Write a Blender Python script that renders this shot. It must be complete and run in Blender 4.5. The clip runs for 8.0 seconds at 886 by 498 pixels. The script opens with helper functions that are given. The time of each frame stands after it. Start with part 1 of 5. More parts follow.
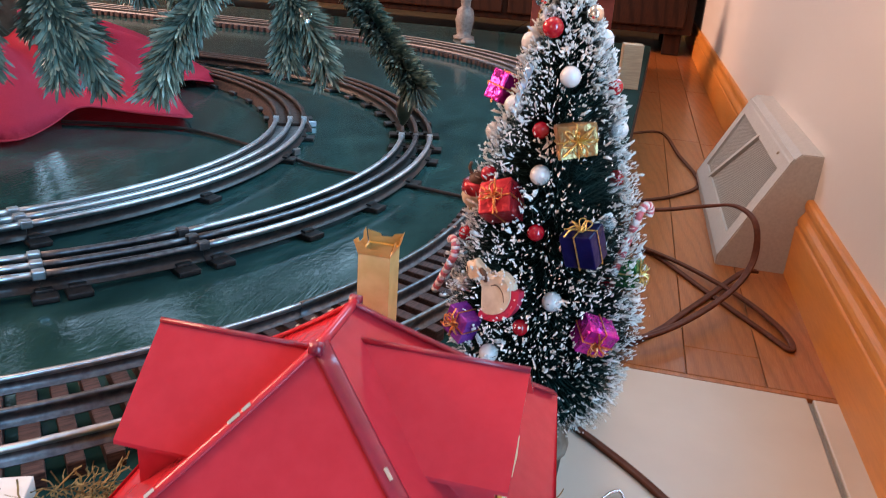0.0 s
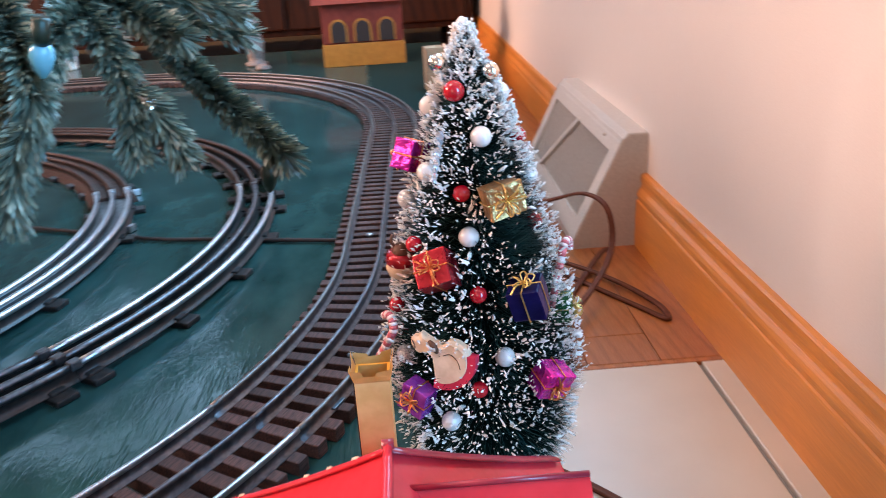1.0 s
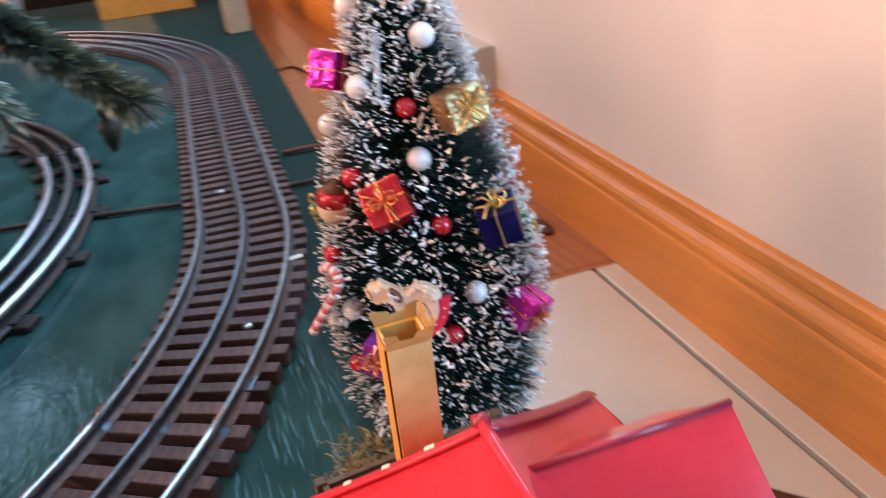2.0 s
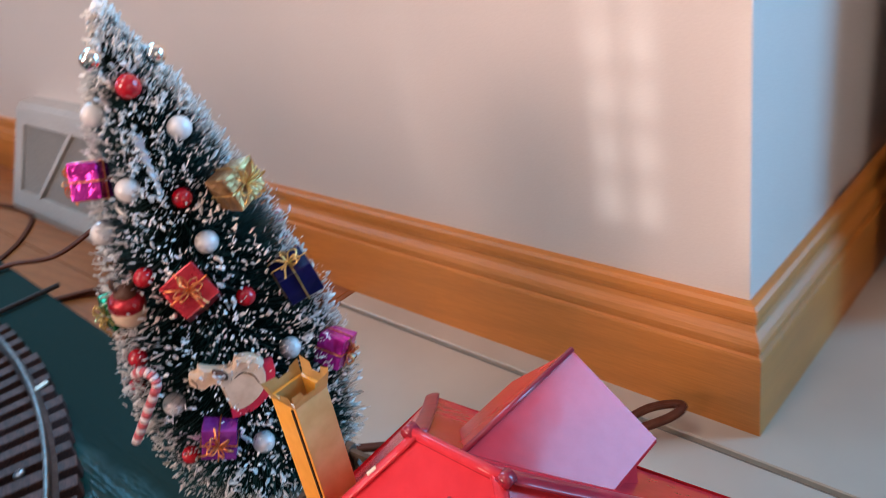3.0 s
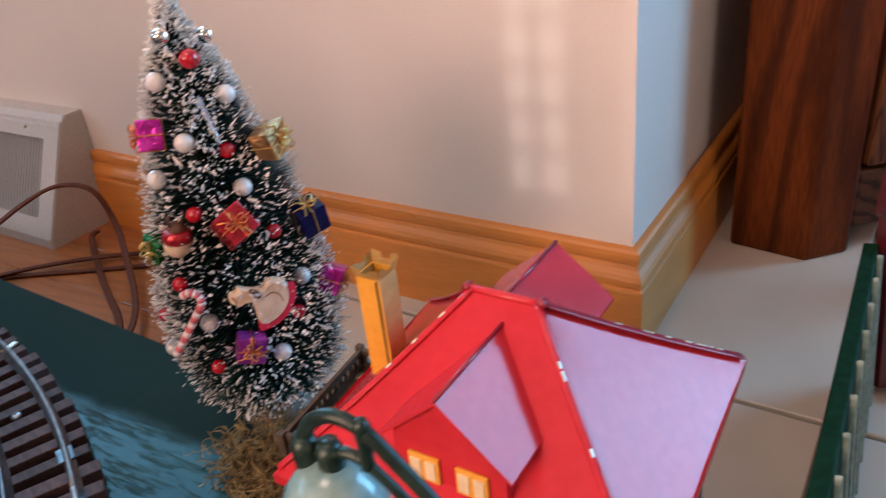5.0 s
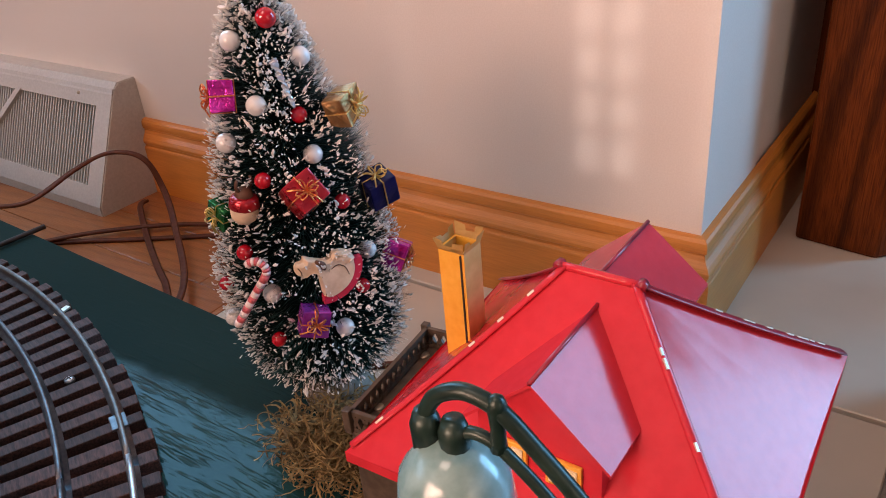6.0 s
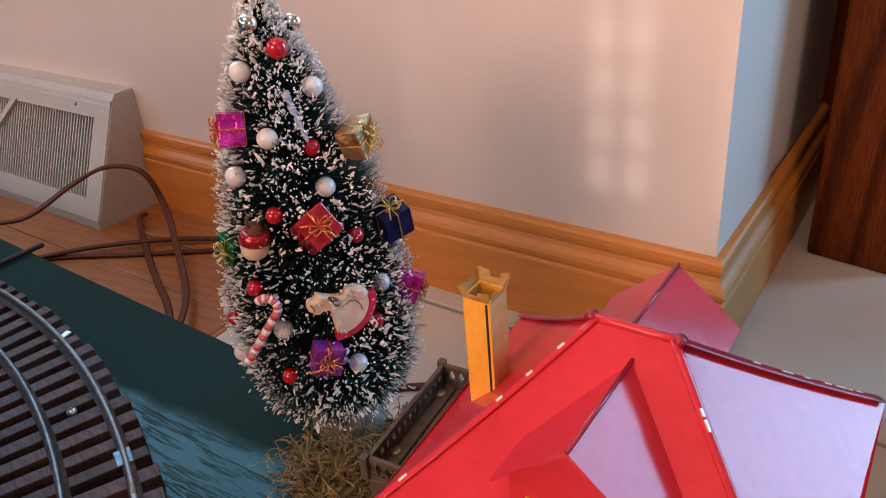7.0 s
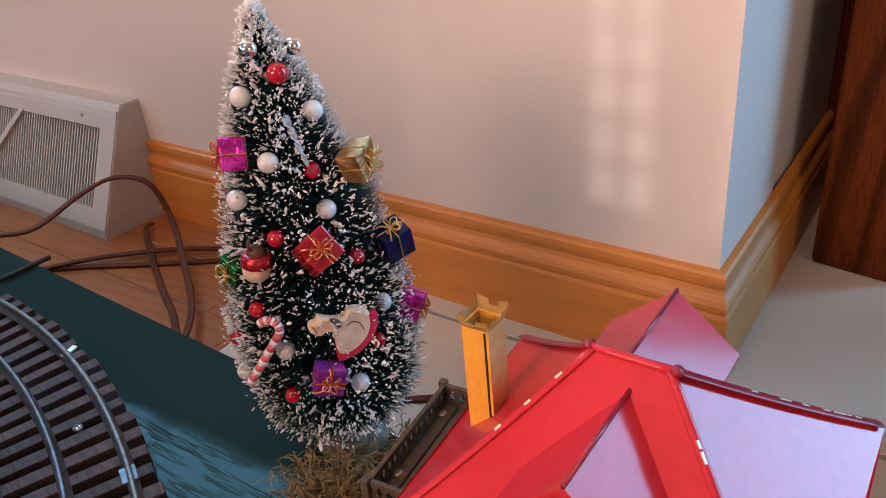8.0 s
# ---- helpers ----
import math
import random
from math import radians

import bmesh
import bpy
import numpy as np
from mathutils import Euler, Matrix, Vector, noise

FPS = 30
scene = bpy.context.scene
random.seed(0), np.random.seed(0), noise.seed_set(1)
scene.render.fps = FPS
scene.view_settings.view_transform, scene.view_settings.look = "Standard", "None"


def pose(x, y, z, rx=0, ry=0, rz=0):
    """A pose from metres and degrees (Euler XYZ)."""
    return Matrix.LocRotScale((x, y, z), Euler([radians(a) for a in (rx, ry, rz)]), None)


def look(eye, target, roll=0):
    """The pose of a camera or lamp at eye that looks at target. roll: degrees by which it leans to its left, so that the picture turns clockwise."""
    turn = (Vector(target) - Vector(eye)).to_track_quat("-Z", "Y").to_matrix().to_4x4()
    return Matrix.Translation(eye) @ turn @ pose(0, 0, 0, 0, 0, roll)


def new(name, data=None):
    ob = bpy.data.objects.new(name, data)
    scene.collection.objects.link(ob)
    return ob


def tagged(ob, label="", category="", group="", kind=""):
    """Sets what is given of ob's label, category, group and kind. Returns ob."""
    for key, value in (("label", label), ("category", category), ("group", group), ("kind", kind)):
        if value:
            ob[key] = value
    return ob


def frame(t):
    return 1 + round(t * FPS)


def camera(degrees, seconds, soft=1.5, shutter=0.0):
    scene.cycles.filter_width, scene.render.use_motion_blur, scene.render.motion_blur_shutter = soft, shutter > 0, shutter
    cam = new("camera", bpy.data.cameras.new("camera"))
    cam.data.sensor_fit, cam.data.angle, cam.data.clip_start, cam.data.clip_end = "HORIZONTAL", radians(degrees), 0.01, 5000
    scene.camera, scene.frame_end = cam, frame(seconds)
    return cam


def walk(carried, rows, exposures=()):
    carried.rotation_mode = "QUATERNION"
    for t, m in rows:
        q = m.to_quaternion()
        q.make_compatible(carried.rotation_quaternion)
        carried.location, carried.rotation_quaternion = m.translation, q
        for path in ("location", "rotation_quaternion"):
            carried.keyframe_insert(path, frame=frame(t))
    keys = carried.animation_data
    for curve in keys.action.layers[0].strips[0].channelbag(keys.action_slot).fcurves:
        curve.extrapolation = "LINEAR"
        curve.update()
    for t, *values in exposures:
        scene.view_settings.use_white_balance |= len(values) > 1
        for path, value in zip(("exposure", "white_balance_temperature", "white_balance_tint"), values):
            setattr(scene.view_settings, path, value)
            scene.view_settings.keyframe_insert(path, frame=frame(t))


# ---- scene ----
cam = camera(59.1, 8.0, soft=0.9, shutter=0.5)
PATH = [
    (0, (-0.00234, 0.04019, 0.23279), (-0.1954, 0.9465, -0.1433), 4.05),
    (0.5, (-0.01481, 0.04367, 0.24599), (-0.1490, 0.9641, -0.1212), 3.33),
    (1, (-0.05161, 0.05442, 0.25795), (-0.0176, 0.9811, -0.1163), -3.42),
    (1.5, (-0.07044, 0.08271, 0.25064), (0.0565, 0.9873, -0.1563), -4.13),
    (2, (-0.09879, 0.10788, 0.23672), (0.1604, 0.9591, -0.2196), -6.20),
    (2.2, (-0.10809, 0.10446, 0.24023), (0.2428, 0.9145, -0.2296), -5.98),
    (3.3, (-0.16016, 0.10704, 0.27487), (0.5094, 0.6917, -0.1833), -11.91),
    (3.5, (-0.17490, 0.10303, 0.29524), (0.5367, 0.6362, -0.1623), -10.76),
    (4, (-0.21791, 0.06711, 0.28899), (0.5280, 0.5341, -0.1859), -8.73),
    (4.2, (-0.22508, 0.06346, 0.28811), (0.5212, 0.5270, -0.1896), -8.53),
    (4.5, (-0.22950, 0.07863, 0.29015), (0.5183, 0.5454, -0.1820), -7.57),
    (5, (-0.24653, 0.09674, 0.27645), (0.4753, 0.5958, -0.2031), -6.45),
    (5.2, (-0.24863, 0.10378, 0.27536), (0.4609, 0.6185, -0.2059), -6.33),
    (6.3, (-0.24774, 0.12510, 0.26565), (0.4447, 0.6510, -0.2283), -5.25),
    (6.5, (-0.24460, 0.13048, 0.26738), (0.4509, 0.6520, -0.2268), -5.23),
    (7, (-0.23886, 0.13599, 0.27677), (0.4563, 0.6570, -0.2185), -5.36),
    (7.5, (-0.23585, 0.13513, 0.28171), (0.4568, 0.6605, -0.2124), -5.70),
    (8, (-0.23388, 0.13488, 0.28539), (0.4549, 0.6636, -0.2106), -5.95),
]
walk(cam, [(t, look(eye, target, roll)) for t, eye, target, roll in PATH],
     exposures=[(0, 0.80, 7050, 25), (0.5, 1.00, 6750, 23), (1, 1.04, 6650, 25), (2.2, 1.02, 6950, 27), (3.3, 0.46, 5600, 11), (4, 0.54, 5900, 14), (5, 0.38, 6500, 21), (6.3, 0.34, 6800, 26), (7, 0.30, 6800, 26), (8, 0.32, 6500, 23)])

# ---- world, daylight through the windows, added fills ----
world = bpy.data.worlds.new("world")
scene.world = world
world.use_nodes = True
wn = world.node_tree.nodes
sky = wn.new("ShaderNodeTexSky")
sky.sky_type, sky.sun_disc = "NISHITA", False
sky.sun_elevation, sky.sun_rotation = radians(14), radians(215)
world.node_tree.links.new(sky.outputs[0], wn["Background"].inputs[0])
wn["Background"].inputs[1].default_value = 0.1


def area_lamp(name, eye, target, sx, sy, watts, colour):
    data = bpy.data.lights.new(name, "AREA")
    data.shape, data.size, data.size_y, data.energy, data.color = "RECTANGLE", sx, sy, watts, colour
    ob = new(name, data)
    ob.matrix_world = look(eye, target)
    return ob


area_lamp("east_window_daylight", (0.245, 1.10, 0.985), (-1.0, 1.10, 0.985), 0.78, 1.17, 24, (0.24, 0.66, 1.0))
area_lamp("glass_door_daylight", (1.55, -1.38, 0.86), (0.0, 0.2, 0.25), 0.70, 1.62, 45, (0.19, 0.60, 1.0))
area_lamp("north_window_daylight", (-1.86, 3.16, 1.32), (-0.5, 0.6, 0.2), 1.75, 1.35, 37, (0.40, 0.74, 1.0))
# stands for the warm light from the west; the wall behind is closed
area_lamp("west_warm_light", (-3.16, 0.75, 0.95), (-0.3, 0.30, 0.1), 2.0, 1.5, 172, (1.0, 0.67, 0.50))
# added overhead fill for the upper surfaces; no ceiling fixture is known
area_lamp("overhead_fill", (-0.95, 0.40, 2.2), (-0.7, 0.40, 0.0), 0.7, 0.7, 9.5, (1.0, 0.80, 0.65))
# low sun through the added pane mask in the west wall
sun = new("sun", bpy.data.lights.new("sun", "SUN"))
sun.data.energy, sun.data.angle, sun.data.color = 0.62, radians(0.19), (1.0, 0.95, 0.87)
SUN_WAY = Vector((0.860, 0.105, -0.500)).normalized()
sun.rotation_mode = "QUATERNION"
sun.rotation_quaternion = SUN_WAY.to_track_quat("-Z", "Y")

# ---- materials ----


def mat(name, col, col2=None, rough=0.5, metal=0.0, scale=300.0, stretch=(1, 1, 1), detail=4.0, bump=0.0, bscale=None,
        big=25.0, stain=0.15, rand=0.0, coat=0.0, sharp=(0.35, 0.65), rough_var=0.1, island=False, ior=1.5, wisp=0.0):
    m = bpy.data.materials.new(name)
    m.use_nodes = True
    n, l = m.node_tree.nodes, m.node_tree.links
    b = n["Principled BSDF"]
    tc, mp = n.new("ShaderNodeTexCoord"), n.new("ShaderNodeMapping")
    mp.inputs["Scale"].default_value = stretch
    l.new(tc.outputs["Object"], mp.inputs[0])
    fine = n.new("ShaderNodeTexNoise")
    fine.inputs["Scale"].default_value, fine.inputs["Detail"].default_value = scale, detail
    l.new(mp.outputs[0], fine.inputs["Vector"])
    ramp = n.new("ShaderNodeValToRGB")
    ramp.color_ramp.elements[0].position, ramp.color_ramp.elements[1].position = sharp
    ramp.color_ramp.elements[0].color = (*col, 1)
    ramp.color_ramp.elements[1].color = (*(col2 or tuple(min(1, c * 1.25) for c in col)), 1)
    l.new(fine.outputs[0], ramp.inputs[0])
    large = n.new("ShaderNodeTexNoise")
    large.inputs["Scale"].default_value, large.inputs["Detail"].default_value = big, 3.0
    l.new(tc.outputs["Object"], large.inputs["Vector"])
    hsv = n.new("ShaderNodeHueSaturation")
    l.new(ramp.outputs[0], hsv.inputs["Color"])
    val = n.new("ShaderNodeMath")
    val.operation = "MULTIPLY_ADD"
    val.inputs[1].default_value, val.inputs[2].default_value = 2 * stain, 1 - stain
    l.new(large.outputs[0], val.inputs[0])
    last = val
    if rand:
        source = n.new("ShaderNodeNewGeometry").outputs["Random Per Island"] if island else n.new("ShaderNodeObjectInfo").outputs["Random"]
        more = n.new("ShaderNodeMath")
        more.operation = "MULTIPLY_ADD"
        more.inputs[1].default_value, more.inputs[2].default_value = 2 * rand, 1 - rand
        l.new(source, more.inputs[0])
        both = n.new("ShaderNodeMath")
        both.operation = "MULTIPLY"
        l.new(val.outputs[0], both.inputs[0])
        l.new(more.outputs[0], both.inputs[1])
        last = both
    l.new(last.outputs[0], hsv.inputs["Value"])
    l.new(hsv.outputs[0], b.inputs["Base Color"])
    rv = n.new("ShaderNodeMath")
    rv.operation = "MULTIPLY_ADD"
    rv.inputs[1].default_value, rv.inputs[2].default_value = 2 * rough_var, max(0.02, rough - rough_var)
    l.new(large.outputs[0], rv.inputs[0])
    l.new(rv.outputs[0], b.inputs["Roughness"])
    b.inputs["Metallic"].default_value, b.inputs["IOR"].default_value = metal, ior
    b.inputs["Coat Weight"].default_value, b.inputs["Coat Roughness"].default_value = coat, 0.12
    if bump:
        bn = n.new("ShaderNodeBump")
        bn.inputs["Strength"].default_value, bn.inputs["Distance"].default_value = 1.0, bump
        if bscale:
            rough_noise = n.new("ShaderNodeTexNoise")
            rough_noise.inputs["Scale"].default_value, rough_noise.inputs["Detail"].default_value = bscale, 4.0
            rough_noise.inputs["Distortion"].default_value = wisp
            l.new(mp.outputs[0], rough_noise.inputs["Vector"])
            l.new(rough_noise.outputs[0], bn.inputs["Height"])
        else:
            l.new(fine.outputs[0], bn.inputs["Height"])
        l.new(bn.outputs[0], b.inputs["Normal"])
    return m


def oak(name, light, dark, grain, rough=0.35, bands=60.0, rand=0.0, coat=0.3, warp=6.0, low=0.3):
    """Oak with rings: grain is the axis along the fibres."""
    m = mat(name, dark, light, rough=rough, scale=40, stretch=tuple(1.5 if a == grain else 30 for a in "xyz"), bump=0.0002, big=9, stain=0.2, rand=rand, coat=coat)
    n, l = m.node_tree.nodes, m.node_tree.links
    b = n["Principled BSDF"]
    tc = n.new("ShaderNodeTexCoord")
    mp = n.new("ShaderNodeMapping")
    mp.inputs["Scale"].default_value = tuple(0.12 if a == grain else 1 for a in "xyz")
    l.new(tc.outputs["Object"], mp.inputs[0])
    w = n.new("ShaderNodeTexWave")
    w.wave_type, w.bands_direction = "BANDS", "DIAGONAL"
    w.inputs["Scale"].default_value, w.inputs["Distortion"].default_value, w.inputs["Detail"].default_value = bands, warp, 2.0
    w.inputs["Detail Scale"].default_value = 1.2
    l.new(mp.outputs[0], w.inputs["Vector"])
    r = n.new("ShaderNodeMapRange")
    r.inputs["To Min"].default_value, r.inputs["To Max"].default_value = 1.0, low
    r.inputs["From Min"].default_value = 0.45
    l.new(w.outputs["Fac"], r.inputs["Value"])
    old = b.inputs["Base Color"].links[0].from_socket
    mul = n.new("ShaderNodeMix")
    mul.data_type, mul.blend_type = "RGBA", "MULTIPLY"
    mul.inputs["Factor"].default_value = 1.0
    l.new(old, mul.inputs["A"])
    l.new(r.outputs[0], mul.inputs["B"])
    l.new(mul.outputs["Result"], b.inputs["Base Color"])
    return m


M = dict(
    wall=mat("wall_paint", (0.70, 0.61, 0.54), (0.74, 0.65, 0.58), rough=0.42, scale=900, bump=0.00035, bscale=45, big=4, stain=0.05),
    base=oak("honey_oak", (0.65, 0.225, 0.032), (0.58, 0.190, 0.024), "y", rough=0.5, bands=22, low=0.93, coat=0.45),
    base_x=oak("honey_oak_end", (0.65, 0.225, 0.032), (0.58, 0.190, 0.024), "x", rough=0.5, bands=22, low=0.93, coat=0.45),
    dark=oak("dark_oak", (0.135, 0.032, 0.0055), (0.070, 0.015, 0.0028), "z", rough=0.45, bands=16, low=0.42, warp=7, coat=0.0),
    dark_h=oak("dark_oak_rail", (0.066, 0.025, 0.010), (0.038, 0.013, 0.005), "y", rough=0.5, bands=46, low=0.34, warp=6, coat=0.0),
    dark_panel=oak("dark_oak_panel", (0.100, 0.036, 0.013), (0.064, 0.021, 0.0075), "z", rough=0.55, bands=75, low=0.30, warp=13, coat=0.0),
    sideboard=oak("sideboard_wood", (0.040, 0.012, 0.005), (0.024, 0.007, 0.003), "z", rough=0.5, bands=20, low=0.5, warp=7, coat=0.0),
    plank=oak("floor_oak", (0.375, 0.122, 0.035), (0.305, 0.092, 0.024), "y", rough=0.34, bands=50, rand=0.10, low=0.82),
    tile=mat("ceramic_tile", (0.45, 0.37, 0.29), (0.55, 0.465, 0.375), rough=0.36, scale=14, detail=3, big=5, stain=0.10, rand=0.05, bump=0.00015, bscale=60, sharp=(0.1, 0.9)),
    grout=mat("grout", (0.23, 0.205, 0.18), (0.29, 0.26, 0.23), rough=0.9, scale=700, bump=0.0004),
    board=mat("green_board_paint", (0.009, 0.036, 0.034), (0.018, 0.060, 0.056), rough=0.055, scale=35, stretch=(1.0, 0.5, 1.0), detail=8, big=7, stain=0.3, bump=0.00014, bscale=170, rough_var=0.03, ior=1.17, wisp=1.8),
    board_edge=mat("board_edge", (0.010, 0.012, 0.010), (0.02, 0.02, 0.016), rough=0.7, scale=120),
    tie=mat("track_tie_wood", (0.030, 0.012, 0.0095), (0.098, 0.042, 0.033), rough=0.7, scale=160, stretch=(1, 6, 6), big=40, rand=0.35, bump=0.0003),
    rail=mat("bright_rail", (0.48, 0.52, 0.56), (0.60, 0.64, 0.67), rough=0.38, metal=1.0, scale=250, big=60, stain=0.2),
    rusted=mat("rusted_rail", (0.030, 0.017, 0.014), (0.075, 0.042, 0.034), rough=0.6, metal=0.3, scale=250, big=60, stain=0.3),
    tin_bed=mat("dull_tin_roadbed", (0.20, 0.21, 0.22), (0.30, 0.31, 0.32), rough=0.42, metal=0.85, scale=220, big=40, stain=0.3, bump=0.0003),
    rust_bed=mat("rusty_roadbed", (0.040, 0.020, 0.015), (0.085, 0.046, 0.036), rough=0.75, scale=220, big=40, stain=0.35, bump=0.0005),
    rail_wide=mat("dulled_steel_rail", (0.15, 0.145, 0.14), (0.23, 0.225, 0.22), rough=0.50, metal=1.0, scale=250, big=60, stain=0.25),
    rail_dark=mat("dark_rail_and_web_shade", (0.11, 0.11, 0.12), (0.18, 0.18, 0.19), rough=0.45, metal=1.0, scale=250, big=60),
    tin_tie=mat("dark_tie_and_web_shade", (0.018, 0.016, 0.016), (0.04, 0.035, 0.034), rough=0.4, metal=0.4, scale=200),
    red=mat("red_enamel", (0.57, 0.030, 0.041), (0.61, 0.036, 0.048), rough=0.15, scale=220, big=30, stain=0.12, coat=0.0, bump=0.00022, bscale=42, rough_var=0.05, ior=1.34),
    red_bead=mat("dark_red_enamel", (0.27, 0.012, 0.026), (0.35, 0.016, 0.033), rough=0.34, scale=220, big=50, stain=0.3, coat=0.15),
    chip=mat("bare_tin", (0.62, 0.52, 0.40), (0.72, 0.64, 0.52), rough=0.4, metal=0.4, scale=300),
    ochre=mat("ochre_enamel", (0.78, 0.36, 0.035), (0.84, 0.42, 0.06), rough=0.3, scale=250, big=40, stain=0.12, coat=0.3),
    cream=mat("cream_enamel", (0.72, 0.58, 0.34), (0.78, 0.65, 0.42), rough=0.4, scale=300, big=40, stain=0.15),
    chimney_tan=mat("tan_enamel", (0.58, 0.34, 0.105), (0.66, 0.41, 0.145), rough=0.45, scale=200, big=45, stain=0.25),
    slot=mat("dark_slot", (0.02, 0.012, 0.010), rough=0.8),
    brown=mat("brown_tin", (0.085, 0.058, 0.040), (0.135, 0.095, 0.068), rough=0.42, metal=0.2, scale=250, big=50, stain=0.3),
    button=mat("tin_rivet", (0.36, 0.28, 0.20), (0.46, 0.37, 0.27), rough=0.4, metal=0.6, scale=300),
    moss=mat("dried_moss", (0.12, 0.072, 0.026), (0.29, 0.20, 0.078), rough=0.9, scale=150, big=40, stain=0.35, rand=0.3, island=True),
    cord=mat("brown_cord", (0.085, 0.022, 0.010), (0.115, 0.034, 0.016), rough=0.55, scale=200, ior=1.25),
    vent=mat("register_enamel", (0.46, 0.415, 0.37), (0.52, 0.475, 0.425), rough=0.4, scale=400, big=12, stain=0.08),
    vent_dark=mat("register_inside_shade", (0.030, 0.022, 0.016), (0.045, 0.033, 0.024), rough=0.7, scale=200),
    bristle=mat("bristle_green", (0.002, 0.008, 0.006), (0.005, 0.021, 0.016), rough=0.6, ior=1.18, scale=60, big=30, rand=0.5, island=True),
    bristle_teal=mat("bristle_teal", (0.010, 0.060, 0.055), (0.03, 0.12, 0.11), rough=0.5, scale=60, big=30, rand=0.4, island=True),
    bristle_pale=mat("bristle_pale", (0.045, 0.085, 0.072), (0.10, 0.15, 0.13), rough=0.5, scale=60, big=30, rand=0.4, island=True),
    snow=mat("flock_snow", (0.80, 0.75, 0.69), (0.90, 0.86, 0.80), rough=0.85, scale=500, bump=0.0004, rand=0.1, island=True),
    brush_base=mat("moulded_base", (0.13, 0.105, 0.075), (0.26, 0.22, 0.17), rough=0.6, scale=150, big=60, stain=0.3),
    wire=mat("twisted_wire", (0.25, 0.24, 0.22), rough=0.35, metal=1.0),
    needle=mat("fir_needle", (0.080, 0.118, 0.090), (0.215, 0.275, 0.215), rough=0.34, scale=80, big=12, stain=0.3, rand=0.45, island=True),
    twig=mat("twig_brown", (0.05, 0.035, 0.02), rough=0.8),
    bark=mat("trunk_bark", (0.07, 0.045, 0.025), (0.12, 0.08, 0.05), rough=0.9, scale=60, bump=0.002),
    cloth=mat("red_felt", (0.74, 0.030, 0.075), (0.80, 0.045, 0.10), rough=0.85, scale=900, big=15, stain=0.1, bump=0.0003),
    cloth_edge=mat("hem_binding", (0.42, 0.014, 0.035), rough=0.8),
    ball_red=mat("red_bead", (0.45, 0.006, 0.014), rough=0.14, scale=300, coat=0.6, big=90),
    ball_white=mat("pearl_bead", (0.72, 0.68, 0.64), (0.78, 0.74, 0.70), rough=0.2, scale=300, coat=0.5, big=90),
    ball_silver=mat("silver_bead", (0.75, 0.72, 0.66), rough=0.08, metal=1.0, scale=200),
    foil_gold=mat("gold_foil", (0.34, 0.175, 0.070), (0.48, 0.28, 0.12), rough=0.34, metal=0.85, scale=120, bump=0.0022, bscale=140, big=90),
    foil_red=mat("red_foil", (0.40, 0.008, 0.016), (0.54, 0.022, 0.03), rough=0.28, metal=0.5, scale=150, bump=0.0008, bscale=160, big=90, coat=0.4),
    foil_blue=mat("blue_foil", (0.003, 0.003, 0.036), (0.005, 0.006, 0.060), rough=0.3, metal=0.0, scale=150, bump=0.0005, bscale=120, big=90, coat=0.0, ior=1.3),
    foil_magenta=mat("magenta_foil", (0.58, 0.015, 0.30), (0.74, 0.05, 0.48), rough=0.18, metal=0.7, scale=150, bump=0.0030, bscale=130, big=90),
    foil_purple=mat("purple_foil", (0.36, 0.04, 0.40), (0.50, 0.10, 0.54), rough=0.2, metal=0.6, scale=150, bump=0.0018, bscale=140, big=90),
    foil_green=mat("green_foil", (0.01, 0.14, 0.04), (0.03, 0.25, 0.08), rough=0.2, metal=0.6, scale=150, bump=0.0012, bscale=150, big=90),
    gold_cord=mat("gold_cord", (0.62, 0.40, 0.12), (0.80, 0.56, 0.22), rough=0.3, metal=0.9, scale=800, bump=0.0004),
    red_cord=mat("red_gold_cord", (0.62, 0.10, 0.03), (0.85, 0.42, 0.14), rough=0.3, metal=0.8, scale=900, bump=0.0004),
    silver_cord=mat("silver_cord", (0.66, 0.66, 0.70), rough=0.25, metal=0.9, scale=700, bump=0.0004),
    ivory=mat("ivory_paint", (0.72, 0.52, 0.34), (0.80, 0.61, 0.43), rough=0.45, scale=250, big=120, stain=0.15),
    pink=mat("rocker_red", (0.60, 0.025, 0.06), (0.68, 0.035, 0.08), rough=0.4, scale=250),
    cane_white=mat("candy_white", (0.78, 0.62, 0.58), rough=0.35, scale=250),
    cane_red=mat("candy_red", (0.60, 0.12, 0.13), rough=0.35, scale=250),
    antler=mat("antler_brown", (0.10, 0.04, 0.02), rough=0.6),
    ice=mat("frosted_icicle", (0.42, 0.46, 0.50), (0.56, 0.60, 0.64), rough=0.15, metal=0.5, scale=200),
    lamp_green=mat("green_cast_metal", (0.009, 0.022, 0.015), (0.020, 0.042, 0.030), rough=0.34, metal=0.3, scale=200, big=90),
    lamp_glass=mat("frosted_lamp_glass", (0.16, 0.27, 0.25), (0.26, 0.38, 0.36), rough=0.2, scale=200, coat=0.4),
    fence_green=mat("green_fence_paint", (0.003, 0.022, 0.010), (0.006, 0.036, 0.018), ior=1.15, rough=0.7, scale=200, big=30, stain=0.25),
    slat=mat("picket_grey_green", (0.16, 0.25, 0.21), (0.27, 0.36, 0.31), rough=0.35, scale=220, big=60, stain=0.25),
    post=mat("dark_red_paint", (0.060, 0.005, 0.007), (0.085, 0.008, 0.010), rough=0.35, scale=180, big=40, stain=0.2, coat=0.1),
    pine=mat("pale_pine", (0.36, 0.24, 0.15), (0.46, 0.32, 0.20), rough=0.6, scale=60, stretch=(1, 12, 12)),
